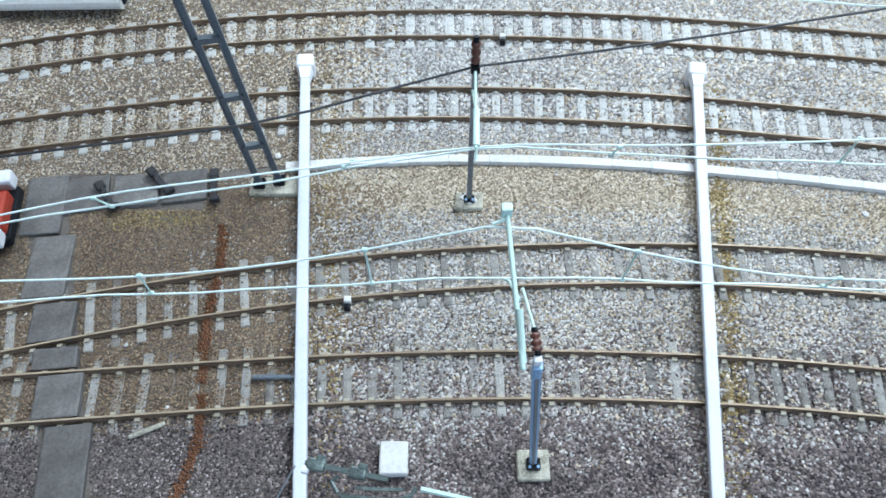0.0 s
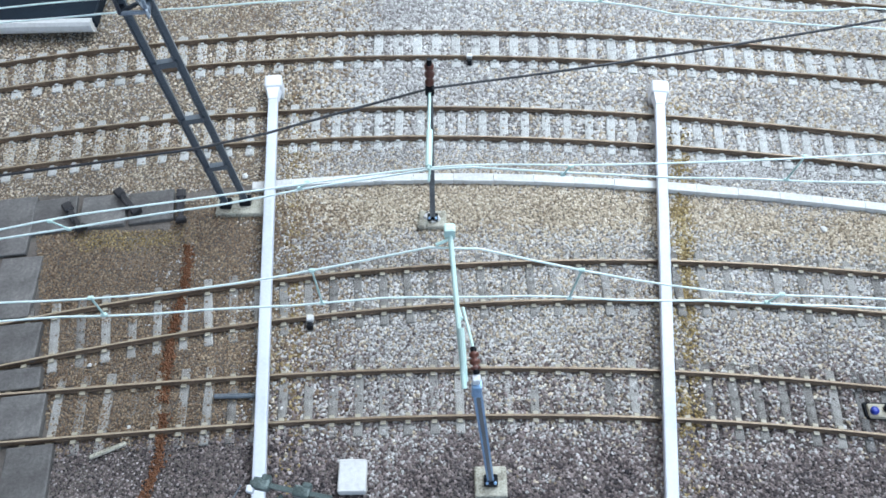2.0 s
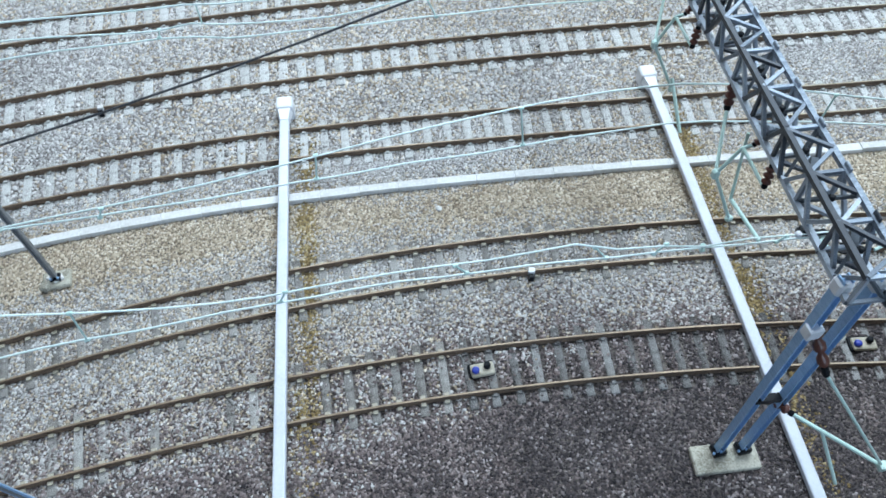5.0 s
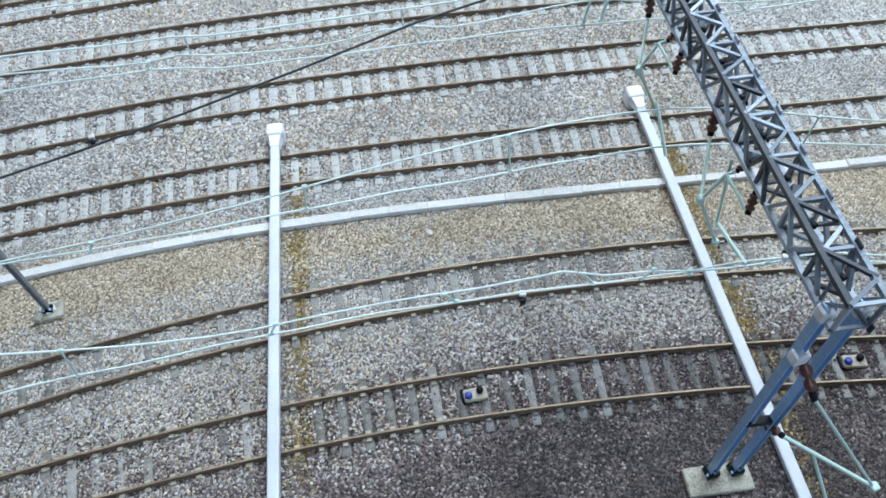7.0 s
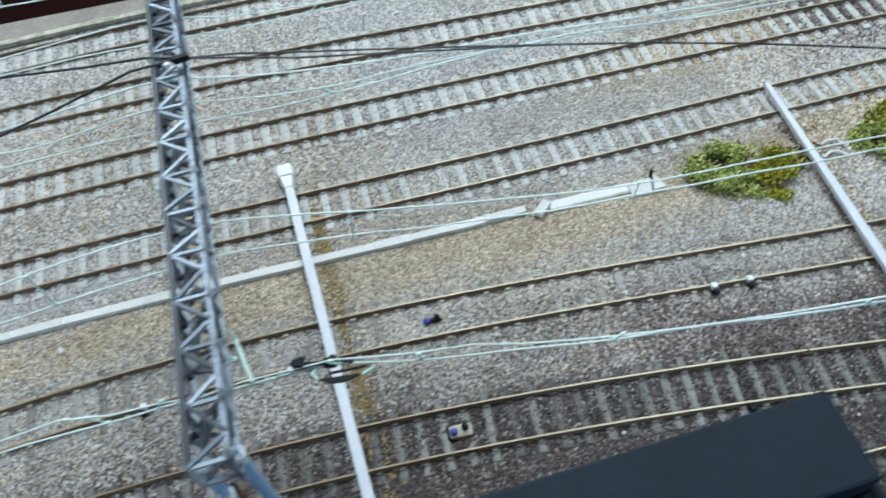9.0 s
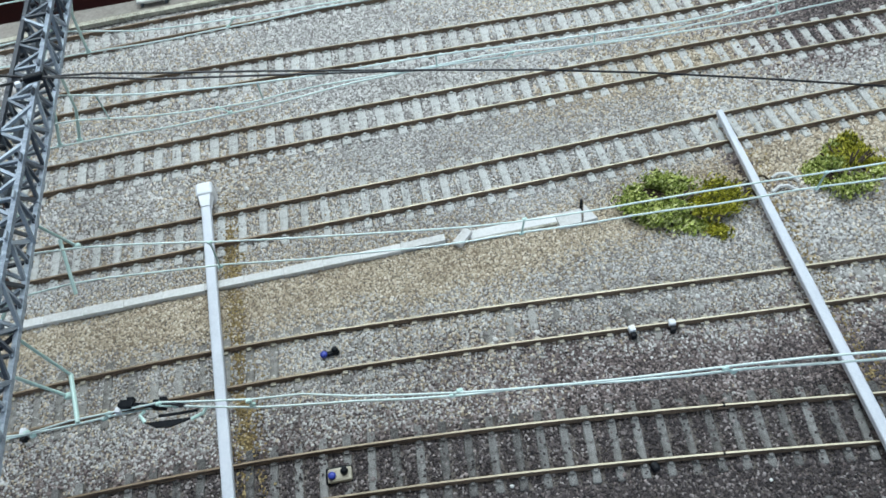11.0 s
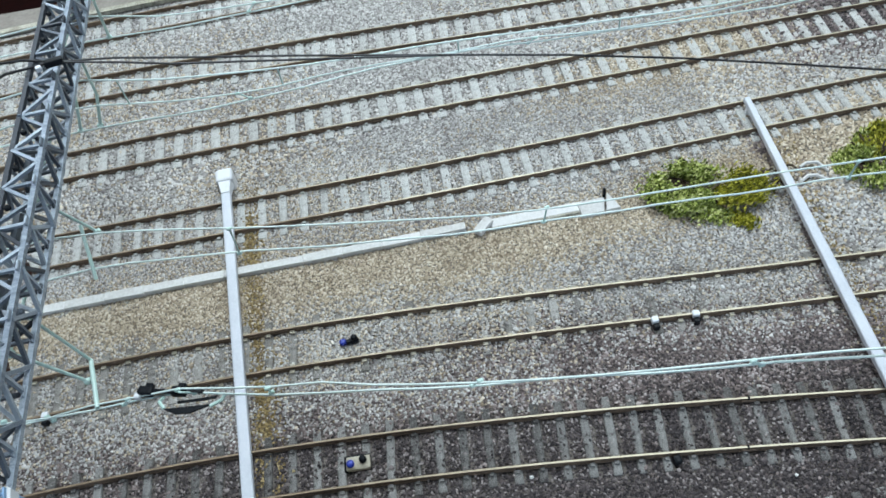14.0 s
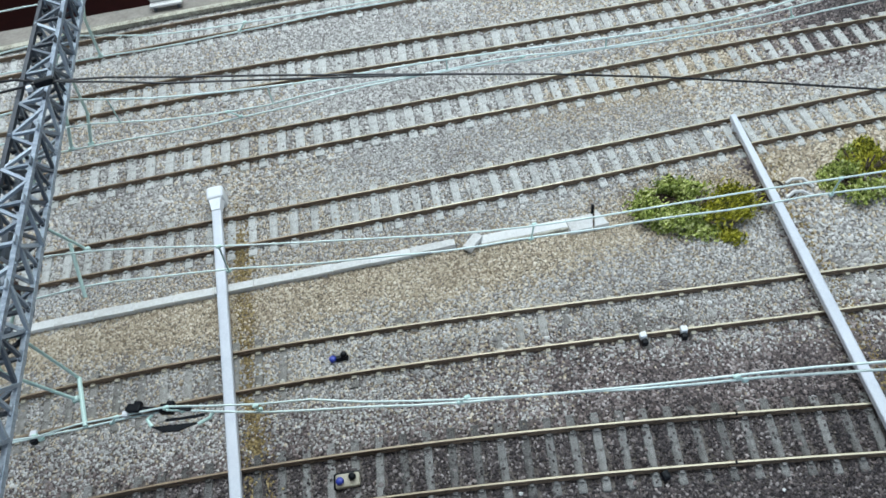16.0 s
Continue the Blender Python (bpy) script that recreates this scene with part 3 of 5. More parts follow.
def bracket(parent, p, along):
    """Three brown insulators on the beam's west side and the mint rods that meet at the messenger's clip."""
    at = {n: Vector((p[0] + o[0], p[1] + o[1] + along, p[2] + o[2])) for n, o in BRACKET.items()}
    for n in "abc":
        insulator(at[n + "0"], at[n + "1"], parent)
        part("hanger", rounded_box(tuple(at[n + "0"] + Vector((0.0008, 0.0004, 0.0004))), (0.0026, 0.0022, 0.0020), 0.0005, 1), M_LATTICE, parent)
    for a, b, w in (("a1", "tip", 0.0010), ("b1", "apex", 0.0010), ("apex", "tip", 0.0010), ("apex", "c1", 0.0010)):
        strut("rod", at[a], at[b], w, M_MINT, parent, round_=True)
    if along > 0.007 or along == 0.0:
        low = Vector((p[0], p[1] + 0.0102 + along, 0.0680))
        strut("rod", at["tip"], low, 0.0010, M_MINT, parent, round_=True)
        part("wire_clip", rounded_box(tuple(low), (0.0022, 0.0018, 0.0018), 0.0004, 1), M_MINT, parent)
    part("wire_clip", rounded_box(tuple(at["tip"]), (0.0020, 0.0022, 0.0030), 0.0005, 1), M_MINT, parent)


def girder(name, a, b, w, material, parent):
    """A rolled H section from a to b: two flanges and the web between them."""
    bm = bmesh.new()
    for x in (-0.44, 0.44):
        box(bm, (x * w, 0, 0.5), (w * 0.14, w, 1))
    box(bm, (0, 0, 0.5), (w * 0.76, w * 0.16, 1))
    ob = part(name, bm, material, parent)
    ob.matrix_basis = between(a, b)
    return ob


def bolt_down(shoe, x, y, z):
    for dx in (-0.0013, 0.0013):
        part("bolt", rounded_box((x + dx, y - 0.0012, z), (0.0009, 0.0009, 0.0010), 0.0002, 1), M_GALV, shoe, "bright bolt head")


def portal(feet_l, feet_r, lean, far, z, z_far, label, lines, plate, leg_mat, along):
    t = thing("catenary_portal", (0, 0, 0), label, "catenary portal", "catenary portals over the tracks")
    base_block(t, *plate, bolts=())
    for f in (feet_l, feet_r):
        o = part("foot_shoe", rounded_box((f[0], f[1], 0.0034), (0.0046, 0.0044, 0.0026), 0.0004, 1), M_BLACK, t, "dark bolted foot")
        girder("leg", (f[0], f[1], 0.002), (f[0] + lean[0], f[1] + lean[1], z + 0.004), 0.0025 if leg_mat is M_GALV else 0.0024, leg_mat, t)
        if leg_mat is M_GALV:
            bolt_down(o, f[0] - 0.0012, f[1], 0.0048)
    if leg_mat is M_GALV:
        for f in (feet_l, feet_r):
            u = 1.0
            part("collar", rounded_box((f[0] + lean[0] * u, f[1] + lean[1] * u, z + 0.0010), (0.0036, 0.0036, 0.0044), 0.0006, 1), M_WHITE, t, "white collar on the leg")
        part("clamp", rounded_box((feet_l[0] + lean[0] * 0.8, feet_l[1] + lean[1] * 0.8 - 0.001, z * 0.83), (0.0040, 0.0034, 0.0040), 0.0007, 2), M_WHITE, t, "white clamp on the leg")
    mid = Vector(((feet_l[0] + feet_r[0]) / 2 + lean[0], (feet_l[1] + feet_r[1]) / 2 + lean[1], z))
    for h in (0.026, 0.052, 0.078) if leg_mat is M_MAST else (0.045,):
        u = h / z
        strut("rung", (feet_l[0] + lean[0] * u, feet_l[1] + lean[1] * u, h), (feet_r[0] + lean[0] * u, feet_r[1] + lean[1] * u, h), 0.0022, leg_mat if leg_mat is M_MAST else M_BLACK, t)
    end = Vector((*far, z_far))
    wide = math.hypot(feet_r[0] - feet_l[0], feet_r[1] - feet_l[1])
    d = (end - mid).normalized()
    lattice(t, mid - d * 0.004, end + d * 0.004, wide, 0.010, 0.0072)
    side = d.cross(Vector((0, 0, 1))).normalized() * (wide / 2)
    for s in (side, -side):
        strut("leg", (end.x + s.x, end.y + s.y, -0.002), (end.x + s.x, end.y + s.y, z_far), 0.0027, leg_mat, t)
    for k in lines:
        for _ in range(2):
            x = mid.x
            for _ in range(6):
                u = (line_y(k, x) - mid.y) / (end.y - mid.y)
                x = mid.x + (end.x - mid.x) * u
        bracket(t, (x, line_y(k, x), z + (z_far - z) * u), along.get(k, 0.0060))
    return t, mid, end


PORTAL, P_MID, P_END = portal((0.2304, 0.0421), (0.2386, 0.0408), (-0.0019, 0.0000), (0.2820, 0.4000), 0.1065, 0.0950, "blue-grey lattice portal across the tracks with brown insulators", "abcdef",
                              (0.2320, 0.0395, 0.0220, 0.0096, -0.146), M_GALV, {"a": 0.0, "b": 0.0075})
LADDER, L_MID, L_END = portal((-0.0710, 0.1803), (-0.0634, 0.1818), (-0.0062, -0.0020), (-0.0960, 0.4500), 0.1015, 0.1015, "dark grey ladder-legged portal across the far tracks", "cdef",
                              (-0.0645, 0.1800, 0.0210, 0.0085, 0.0), M_MAST, {})


def beam_at(mid, end, k):
    x = mid.x
    for _ in range(12):
        u = (line_y(k, x) - mid.y) / (end.y - mid.y)
        x = mid.x + (end.x - mid.x) * u
    return x


def portal_extras():
    """The bracket that reaches from the portal's legs over the nearest track, and the rods on its east side."""
    insulator((0.2307, 0.0434, 0.0880), (0.2332, 0.0339, 0.0770), PORTAL)
    insulator((0.2359, 0.0440, 0.0400), (0.2402, 0.0369, 0.0400), PORTAL)
    arm = (0.2576, 0.0171, 0.0380)
    strut("stay", (0.2332, 0.0339, 0.0770), arm, 0.0009, M_MINT, PORTAL, round_=True)
    strut("stay", (0.2402, 0.0369, 0.0400), arm, 0.0013, M_MINT, PORTAL, round_=True)
    strut("stay", (0.2460, 0.0301, 0.0393), (0.2485, 0.0180, 0.0270), 0.0011, M_MINT, PORTAL, round_=True)
    part("wire_clip", rounded_box(arm, (0.0026, 0.0026, 0.0026), 0.0007, 2), M_MINT, PORTAL)
    strut("steady_arm", (0.2401, 0.0944, 0.0705), (0.2409, 0.0782, 0.0705), 0.0013, M_MINT, PORTAL, round_=True)
    strut("rod", (0.2360, 0.0944, 0.1000), (0.2401, 0.0944, 0.0705), 0.0009, M_MINT, PORTAL, round_=True)
    strut("steady_arm", (0.2420, 0.1428, 0.0750), (0.2410, 0.1285, CONTACT_Z), 0.0012, M_MINT, PORTAL, round_=True)
    for top, knee, low in (((0.2555, 0.1970, 0.0970), (0.2516, 0.2044, 0.0750), (0.2476, 0.2012, CONTACT_Z)), ((0.2500, 0.2010, 0.0970), (0.2440, 0.2042, 0.0750), (0.2403, 0.2015, CONTACT_Z)),
                           ((0.2620, 0.2440, 0.0960), (0.2580, 0.2484, 0.0850), (0.2552, 0.2544, CONTACT_Z))):
        strut("rod", top, knee, 0.0010, M_MINT, PORTAL, round_=True)
        strut("steady_arm", knee, low, 0.0012, M_MINT, PORTAL, round_=True)
        part("wire_clip", rounded_box(low, (0.0022, 0.0016, 0.0016), 0.0004, 1), M_MINT, PORTAL)


portal_extras()


def mast(base, top_z, material, label, plate, cap=True):
    t = thing("catenary_mast", (0, 0, 0), label, "catenary mast")
    base_block(t, base[0], base[1], *plate)
    bolt_down(part("foot_shoe", rounded_box((base[0], base[1], 0.0030), (0.0042, 0.0036, 0.0022), 0.0004, 1), M_BLACK, t, "dark bolted foot"), base[0], base[1], 0.0043)
    bm = bmesh.new()
    for s in (-1, 1):
        box(bm, (base[0] + s * 0.0007, base[1], top_z / 2), (0.0006, 0.0020, top_z))
    box(bm, (base[0], base[1], top_z / 2), (0.0012, 0.0007, top_z - 0.001))
    part("post", bm, material, t)
    return t


def near_mast():
    bx, by = 0.0306, 0.0686
    t = thing("catenary_mast", (0, 0, 0), "blue-grey mast leaning slightly, with a mint cantilever over the track", "catenary mast")
    base_block(t, bx, by, 0.0104, 0.0098)
    bolt_down(part("foot_shoe", rounded_box((bx, by, 0.0030), (0.0044, 0.0038, 0.0024), 0.0004, 1), M_BLACK, t, "dark bolted foot"), bx, by, 0.0044)
    top = Vector((0.0232, 0.0660, 0.0830))
    for s in (-1, 1):
        strut("post_flange", (bx + s * 0.0008, by, 0.002), (top.x + s * 0.0008, top.y, top.z), 0.0006, M_GALV, t)
    # web in darker grey than the flanges, its shade put into the colour
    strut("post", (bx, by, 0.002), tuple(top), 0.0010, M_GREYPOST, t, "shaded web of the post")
    part("clamp", rounded_box(tuple(top), (0.0024, 0.0026, 0.0058), 0.0007, 2), M_GALV, t, "pale blue clamp")
    part("clamp", rounded_box((top.x - 0.0002, top.y + 0.0004, top.z + 0.0042), (0.0019, 0.0021, 0.0028), 0.0006, 2), M_WHITE, t, "white clamp head")
    insulator((0.0230, 0.0672, 0.0885), (0.0224, 0.0728, 0.0900), t)
    strut("stay", (0.0224, 0.0728, 0.0900), (0.0203, 0.0830, 0.0905), 0.0007, M_MINT, t, round_=True)
    strut("cantilever", (0.0205, 0.0672, 0.0800), (0.0175, 0.1030, 0.0925), 0.0013, M_MINT, t, round_=True)
    strut("cantilever", (0.0206, 0.0690, 0.0800), (0.0198, 0.0800, 0.0860), 0.0017, M_MINT, t, round_=True)
    strut("cantilever", (0.0200, 0.0830, 0.0850), (0.0190, 0.0950, 0.0730), 0.0009, M_MINT, t, round_=True)
    strut("steady_arm", (0.0190, 0.0950, 0.0730), (0.0182, 0.0998, CONTACT_Z + 0.0018), 0.0008, M_MINT, t, round_=True)
    part("wire_clip", rounded_box((0.0174, 0.1032, 0.0928), (0.0028, 0.0026, 0.0036), 0.0006, 2), M_MINT, t)
    strut("wire_clip", (0.0174, 0.1015, 0.0918), (0.0140, 0.1005, 0.0908), 0.0009, M_MINT, t, round_=True)


def mid_mast():
    bx, by = 0.0120, 0.1728
    t = mast((bx, by), 0.0720, M_GREYPOST, "dark steel mast with mint arms between the tracks", (0.0108, 0.0080))
    insulator((bx, by - 0.0004, 0.0850), (bx, by - 0.0010, 0.0735), t)
    strut("cantilever", (bx, by - 0.0010, 0.0735), (bx - 0.0004, 0.1420, 0.0700), 0.0010, M_MINT, t, round_=True)
    strut("cantilever", (bx - 0.0006, by - 0.0015, 0.0640), (bx - 0.0002, 0.1560, 0.0715), 0.0009, M_MINT, t, round_=True)
    strut("cantilever", (bx, 0.1560, 0.0716), (bx - 0.0003, 0.1430, 0.0700), 0.0021, M_MINT, t, round_=True)
    strut("steady_arm", (bx + 0.0003, 0.1470, 0.0690), (bx - 0.0004, 0.1412, CONTACT_Z + 0.001), 0.0008, M_MINT, t, round_=True)
    part("cable_clamp", rounded_box((bx, by - 0.0012, 0.0735), (0.0030, 0.0030, 0.0030), 0.0006, 2), M_BLACK, t)
    rng = random.Random(2)
    for i in range(5):
        ob = part("mortar_lump", rounded_box((0, 0, 0), (rng.uniform(0.0024, 0.0042), rng.uniform(0.0022, 0.0036), 0.0022), 0.0005, 1), M_TROUGH if i % 2 else M_BASE, t, "broken lump of pale mortar")
        ob.matrix_basis = Matrix.Translation((bx + rng.uniform(-0.0046, 0.0050), by + rng.uniform(-0.0030, 0.0034), 0.0024)) @ Matrix.Rotation(rng.uniform(0, 1.5), 4, "Z")


near_mast()
mid_mast()


def wire(name, points, r, material, label, category, parent=None, n=6):
    bm = bmesh.new()
    tube(bm, points, r, n)
    if parent:
        return part(name, bm, material, parent, label)
    return solo(name, bm, material, label, category)


def smooth_line(x, knots):
    """A smooth curve through (place, value) pairs."""
    i = max(1, min(len(knots) - 1, sum(1 for q in knots if q[0] <= x)))
    (xa, ya), (xb, yb) = knots[i - 1], knots[i]
    before, after = knots[max(i - 2, 0)], knots[min(i + 1, len(knots) - 1)]
    ma = (yb - before[1]) / (xb - before[0])
    mb = (after[1] - ya) / (after[0] - xa)
    u, h = min(1.0, max(0.0, (x - xa) / (xb - xa))), xb - xa
    return (1 + 2 * u) * (1 - u) ** 2 * ya + u * (1 - u) ** 2 * h * ma + u * u * (3 - 2 * u) * yb + u * u * (u - 1) * h * mb


def overhead(k, supports, y_shift=None, base=CONTACT_Z, ends=(X0, 0.78), droppers=3, seed=0, rise=None, sag=None, upper=None):
    """Contact wire and sagging messenger over track k, with droppers. supports: (x, messenger height)."""
    rng = random.Random(seed)
    shift = y_shift or (lambda x: 0.0)
    cz = rise or (lambda x: base)
    t = thing("overhead_line", (0, 0, 0), "pale mint overhead wires with droppers above a track", "overhead wire", "overhead wires")
    pts, mes = [], []
    xs = np.linspace(ends[0], ends[1], 90)
    phase = rng.uniform(0, 6)
    for x in xs:
        wob = 0.0004 * math.sin(x * 55 + phase) + 0.0003 * math.sin(x * 140 + phase * 2)
        pts.append((x, line_y(k, x) + shift(x) + wob, cz(x) + 0.0007 * math.sin(x * 33 + phase)))

    def mz(x):
        if sag:
            return smooth_line(x, sag)
        before = max([s for s in supports if s[0] <= x], key=lambda s: s[0])
        after = min([s for s in supports if s[0] > x], key=lambda s: s[0])
        u = (x - before[0]) / (after[0] - before[0])
        chord = before[1] * (1 - u) + after[1] * u
        return max(chord - 4 * u * (1 - u) * min(0.014, 0.35 * (after[0] - before[0]) ** 2 / 0.15 + 0.004), cz(x) + (0.0045 if cz(x) == base else 0.0022))

    for x in xs:
        mes.append((x, line_y(k, x) + shift(x) * 1.0 + 0.0006 * math.sin(x * 47 + phase), mz(x)))
    wire("contact_wire", pts, 0.00034, M_WIRE, "", "", t)
    wire("messenger_wire", mes, 0.00032, M_WIRE, "", "", t)
    if upper:
        wire("upper_wire", [(x, line_y(k, x) + shift(x), smooth_line(x, upper)) for x in xs], 0.00036, M_WIRE, "", "", t)
        for x in (-0.10, 0.011, 0.092, 0.171, 0.262, 0.317, 0.384, 0.444):
            strut("dropper", (x, line_y(k, x) + shift(x), mz(x)), (x, line_y(k, x) + shift(x), smooth_line(x, upper)), 0.0006, M_MINT, t, round_=True)
    bounds = [s[0] for s in supports]
    for a, b in zip(bounds, bounds[1:]):
        for i in range(droppers):
            x = a + (b - a) * (i + 0.6) / (droppers + 0.2)
            if not ends[0] < x < ends[1]:
                continue
            lean = rng.uniform(-0.004, 0.004)
            y = line_y(k, x) + shift(x)
            strut("dropper", (x, y, cz(x)), (x + lean, line_y(k, x + lean) + shift(x), mz(x + lean)), 0.0006, M_MINT, t, round_=True)
            for zz, xx in ((cz(x), x), (mz(x + lean), x + lean)):
                part("wire_clip", rounded_box((xx, line_y(k, xx) + shift(xx), zz), (0.0017, 0.0011, 0.0011), 0.0003, 1), M_MINT, t)
    return t


def nearer(x):
    """The first line's wires leave the track's middle past the portal."""
    return smooth_line(x, [(-0.6, 0.0005), (0.0, 0.0005), (0.255, 0.0005), (0.285, -0.0052), (0.3322, -0.0143), (0.3764, -0.0200), (0.4183, -0.0233), (0.50, -0.0300), (0.9, -0.062)])


def rising(x):
    """They climb as they leave."""
    u = min(1.0, max(0.0, (x - 0.225) / 0.05))
    return 0.0655 + 0.006 * u * u * (3 - 2 * u) + 0.155 * max(0.0, min(x, 0.46) - 0.275)


PX = {k: beam_at(P_MID, P_END, k) - 0.014 for k in "abcdef"}
overhead("a", [(-0.5, 0.09), (-0.17, 0.085), (0.018, 0.092), (0.19, 0.0745), (0.235, 0.0735), (0.30, 0.080), (0.50, 0.106), (0.9, 0.11)], nearer, 0.0655, seed=1, rise=rising)
overhead("b", [(-0.5, 0.078), (-0.2, 0.075), (0.012, 0.0725), (PX["b"], 0.0925), (0.53, 0.082), (0.9, 0.088)], seed=2,
         y_shift=lambda x: smooth_line(x, [(-0.5, -0.003), (-0.08, -0.003), (0.012, 0.0050), (0.065, 0.0), (0.162, 0.0005), (0.235, 0.0048), (0.29, 0.0010), (0.362, -0.0035), (0.42, -0.0025), (0.49, -0.0008), (0.9, 0.0)]),
         sag=[(-0.5, 0.068), (-0.13, 0.0680), (-0.08, 0.0690), (0.011, 0.0650), (0.065, 0.0690), (0.104, 0.0728), (0.163, 0.0790), (0.235, 0.0830), (0.262, 0.0810), (0.304, 0.0745), (0.351, 0.0720), (0.404, 0.0706), (0.452, 0.0710), (0.487, 0.0722), (0.56, 0.079), (0.66, 0.070), (0.9, 0.066)])
LX = {k: beam_at(L_MID, L_END, k) - 0.014 for k in "cdef"}
overhead("c", [(-0.5, 0.088), (LX["c"], 0.091), (PX["c"], 0.091), (0.58, 0.085), (0.9, 0.088)], seed=3,
         y_shift=lambda x: smooth_line(x, [(-0.5, 0.003), (-0.1, 0.004), (0.015, 0.0050), (0.08, 0.0045), (0.102, 0.0), (0.14, -0.0012), (0.20, 0.0), (0.25, 0.0015), (0.309, 0.0029), (0.375, 0.0062), (0.44, 0.0019), (0.505, -0.0019), (0.9, 0.0)]),
         sag=[(-0.5, 0.070), (-0.1, 0.070), (0.012, 0.0725), (0.055, 0.0690), (0.072, 0.0672), (0.090, 0.0702), (0.102, 0.0696), (0.142, 0.0686), (0.170, 0.0732), (0.190, 0.0706), (0.241, 0.0751), (0.278, 0.0690), (0.314, 0.0668), (0.333, 0.0678), (0.38, 0.0648), (0.41, 0.0660), (0.44, 0.0646), (0.56, 0.070), (0.9, 0.066)],
         upper=[(-0.5, 0.078), (-0.1, 0.078), (0.011, 0.0805), (0.069, 0.0768), (0.093, 0.0783), (0.158, 0.0806), (0.191, 0.0815), (0.245, 0.0870), (0.273, 0.0809), (0.317, 0.0749), (0.345, 0.0718), (0.384, 0.0700), (0.444, 0.0690), (0.487, 0.0690), (0.57, 0.078), (0.9, 0.07)])
overhead("d", [(-0.5, 0.088), (LX["d"], 0.091), (PX["d"], 0.091), (0.60, 0.085), (0.9, 0.088)], seed=4, y_shift=lambda x: 0.0040,
         sag=[(-0.5, 0.072), (0.0, 0.073), (0.12, 0.068), (0.246, 0.0757), (0.277, 0.0694), (0.31, 0.0676), (0.42, 0.0668), (0.56, 0.074), (0.9, 0.068)])
overhead("e", [(-0.5, 0.088), (LX["e"], 0.091), (PX["e"], 0.091), (0.60, 0.085), (0.9, 0.088)], seed=5)
overhead("f", [(-0.5, 0.088), (LX["f"], 0.091), (PX["f"], 0.091), (0.60, 0.085), (0.9, 0.088)], seed=6)


def feeder():
    clamp = Vector((0.2556, 0.1690, 0.1162))
    t = thing("feeder_cable", (0, 0, 0), "black feeder cable clamped to the portal and a mast", "cable")
    left = [(-0.1877, 0.1282, 0.0705), (-0.1163, 0.1402, 0.0705), (-0.0925, 0.1442, 0.0705), (-0.0588, 0.1499, 0.071), (-0.0374, 0.1554, 0.0718), (-0.0145, 0.163, 0.073), (0.0120, 0.1712, 0.0745), (0.050, 0.1768, 0.0755), (0.090, 0.1800, 0.080), (0.130, 0.1815, 0.087),
            (0.170, 0.1815, 0.096), (0.210, 0.1790, 0.104), (0.240, 0.1740, 0.1135), tuple(clamp)]
    bm = bmesh.new()
    tube(bm, left, 0.00042, 6)
    part("cable", bm, M_CABLE, t)
    run = [tuple(clamp), (0.2732, 0.1641, 0.115), (0.2887, 0.1599, 0.1125), (0.3205, 0.1512, 0.108), (0.3684, 0.1335, 0.104), (0.4003, 0.1218, 0.101), (0.4314, 0.1089, 0.098), (0.4616, 0.0951, 0.095), (0.4857, 0.0831, 0.093), (0.5821, 0.0351, 0.085)]
    for gap in (0.0, 0.0020):
        bm = bmesh.new()
        tube(bm, [(x, y - gap * math.sin(math.pi * min(1.0, i / 4)), z - gap * 0.4 * math.sin(math.pi * min(1.0, i / 4))) for i, (x, y, z) in enumerate(run)], 0.00033, 6)
        part("cable", bm, M_CABLE, t)
    bm = bmesh.new()
    tube(bm, [tuple(clamp), (0.2460, 0.1760, 0.1150), (0.2257, 0.1850, 0.1122), (0.1975, 0.2030, 0.1054), (0.1590, 0.2180, 0.1028), (0.08, 0.236, 0.1000), (-0.02, 0.243, 0.1000), (-0.0795, 0.2450, 0.1030)], 0.00040, 6)
    part("cable", bm, M_CABLE, t)
    part("cable_clamp", rounded_box(tuple(clamp), (0.0056, 0.0022, 0.0022), 0.0006, 2), M_BLACK, t)
    part("cable_clamp", rounded_box((clamp.x - 0.0045, clamp.y - 0.0012, clamp.z), (0.0017, 0.0016, 0.0016), 0.0004, 2), M_WHITE, t, "white clamp nut")


feeder()


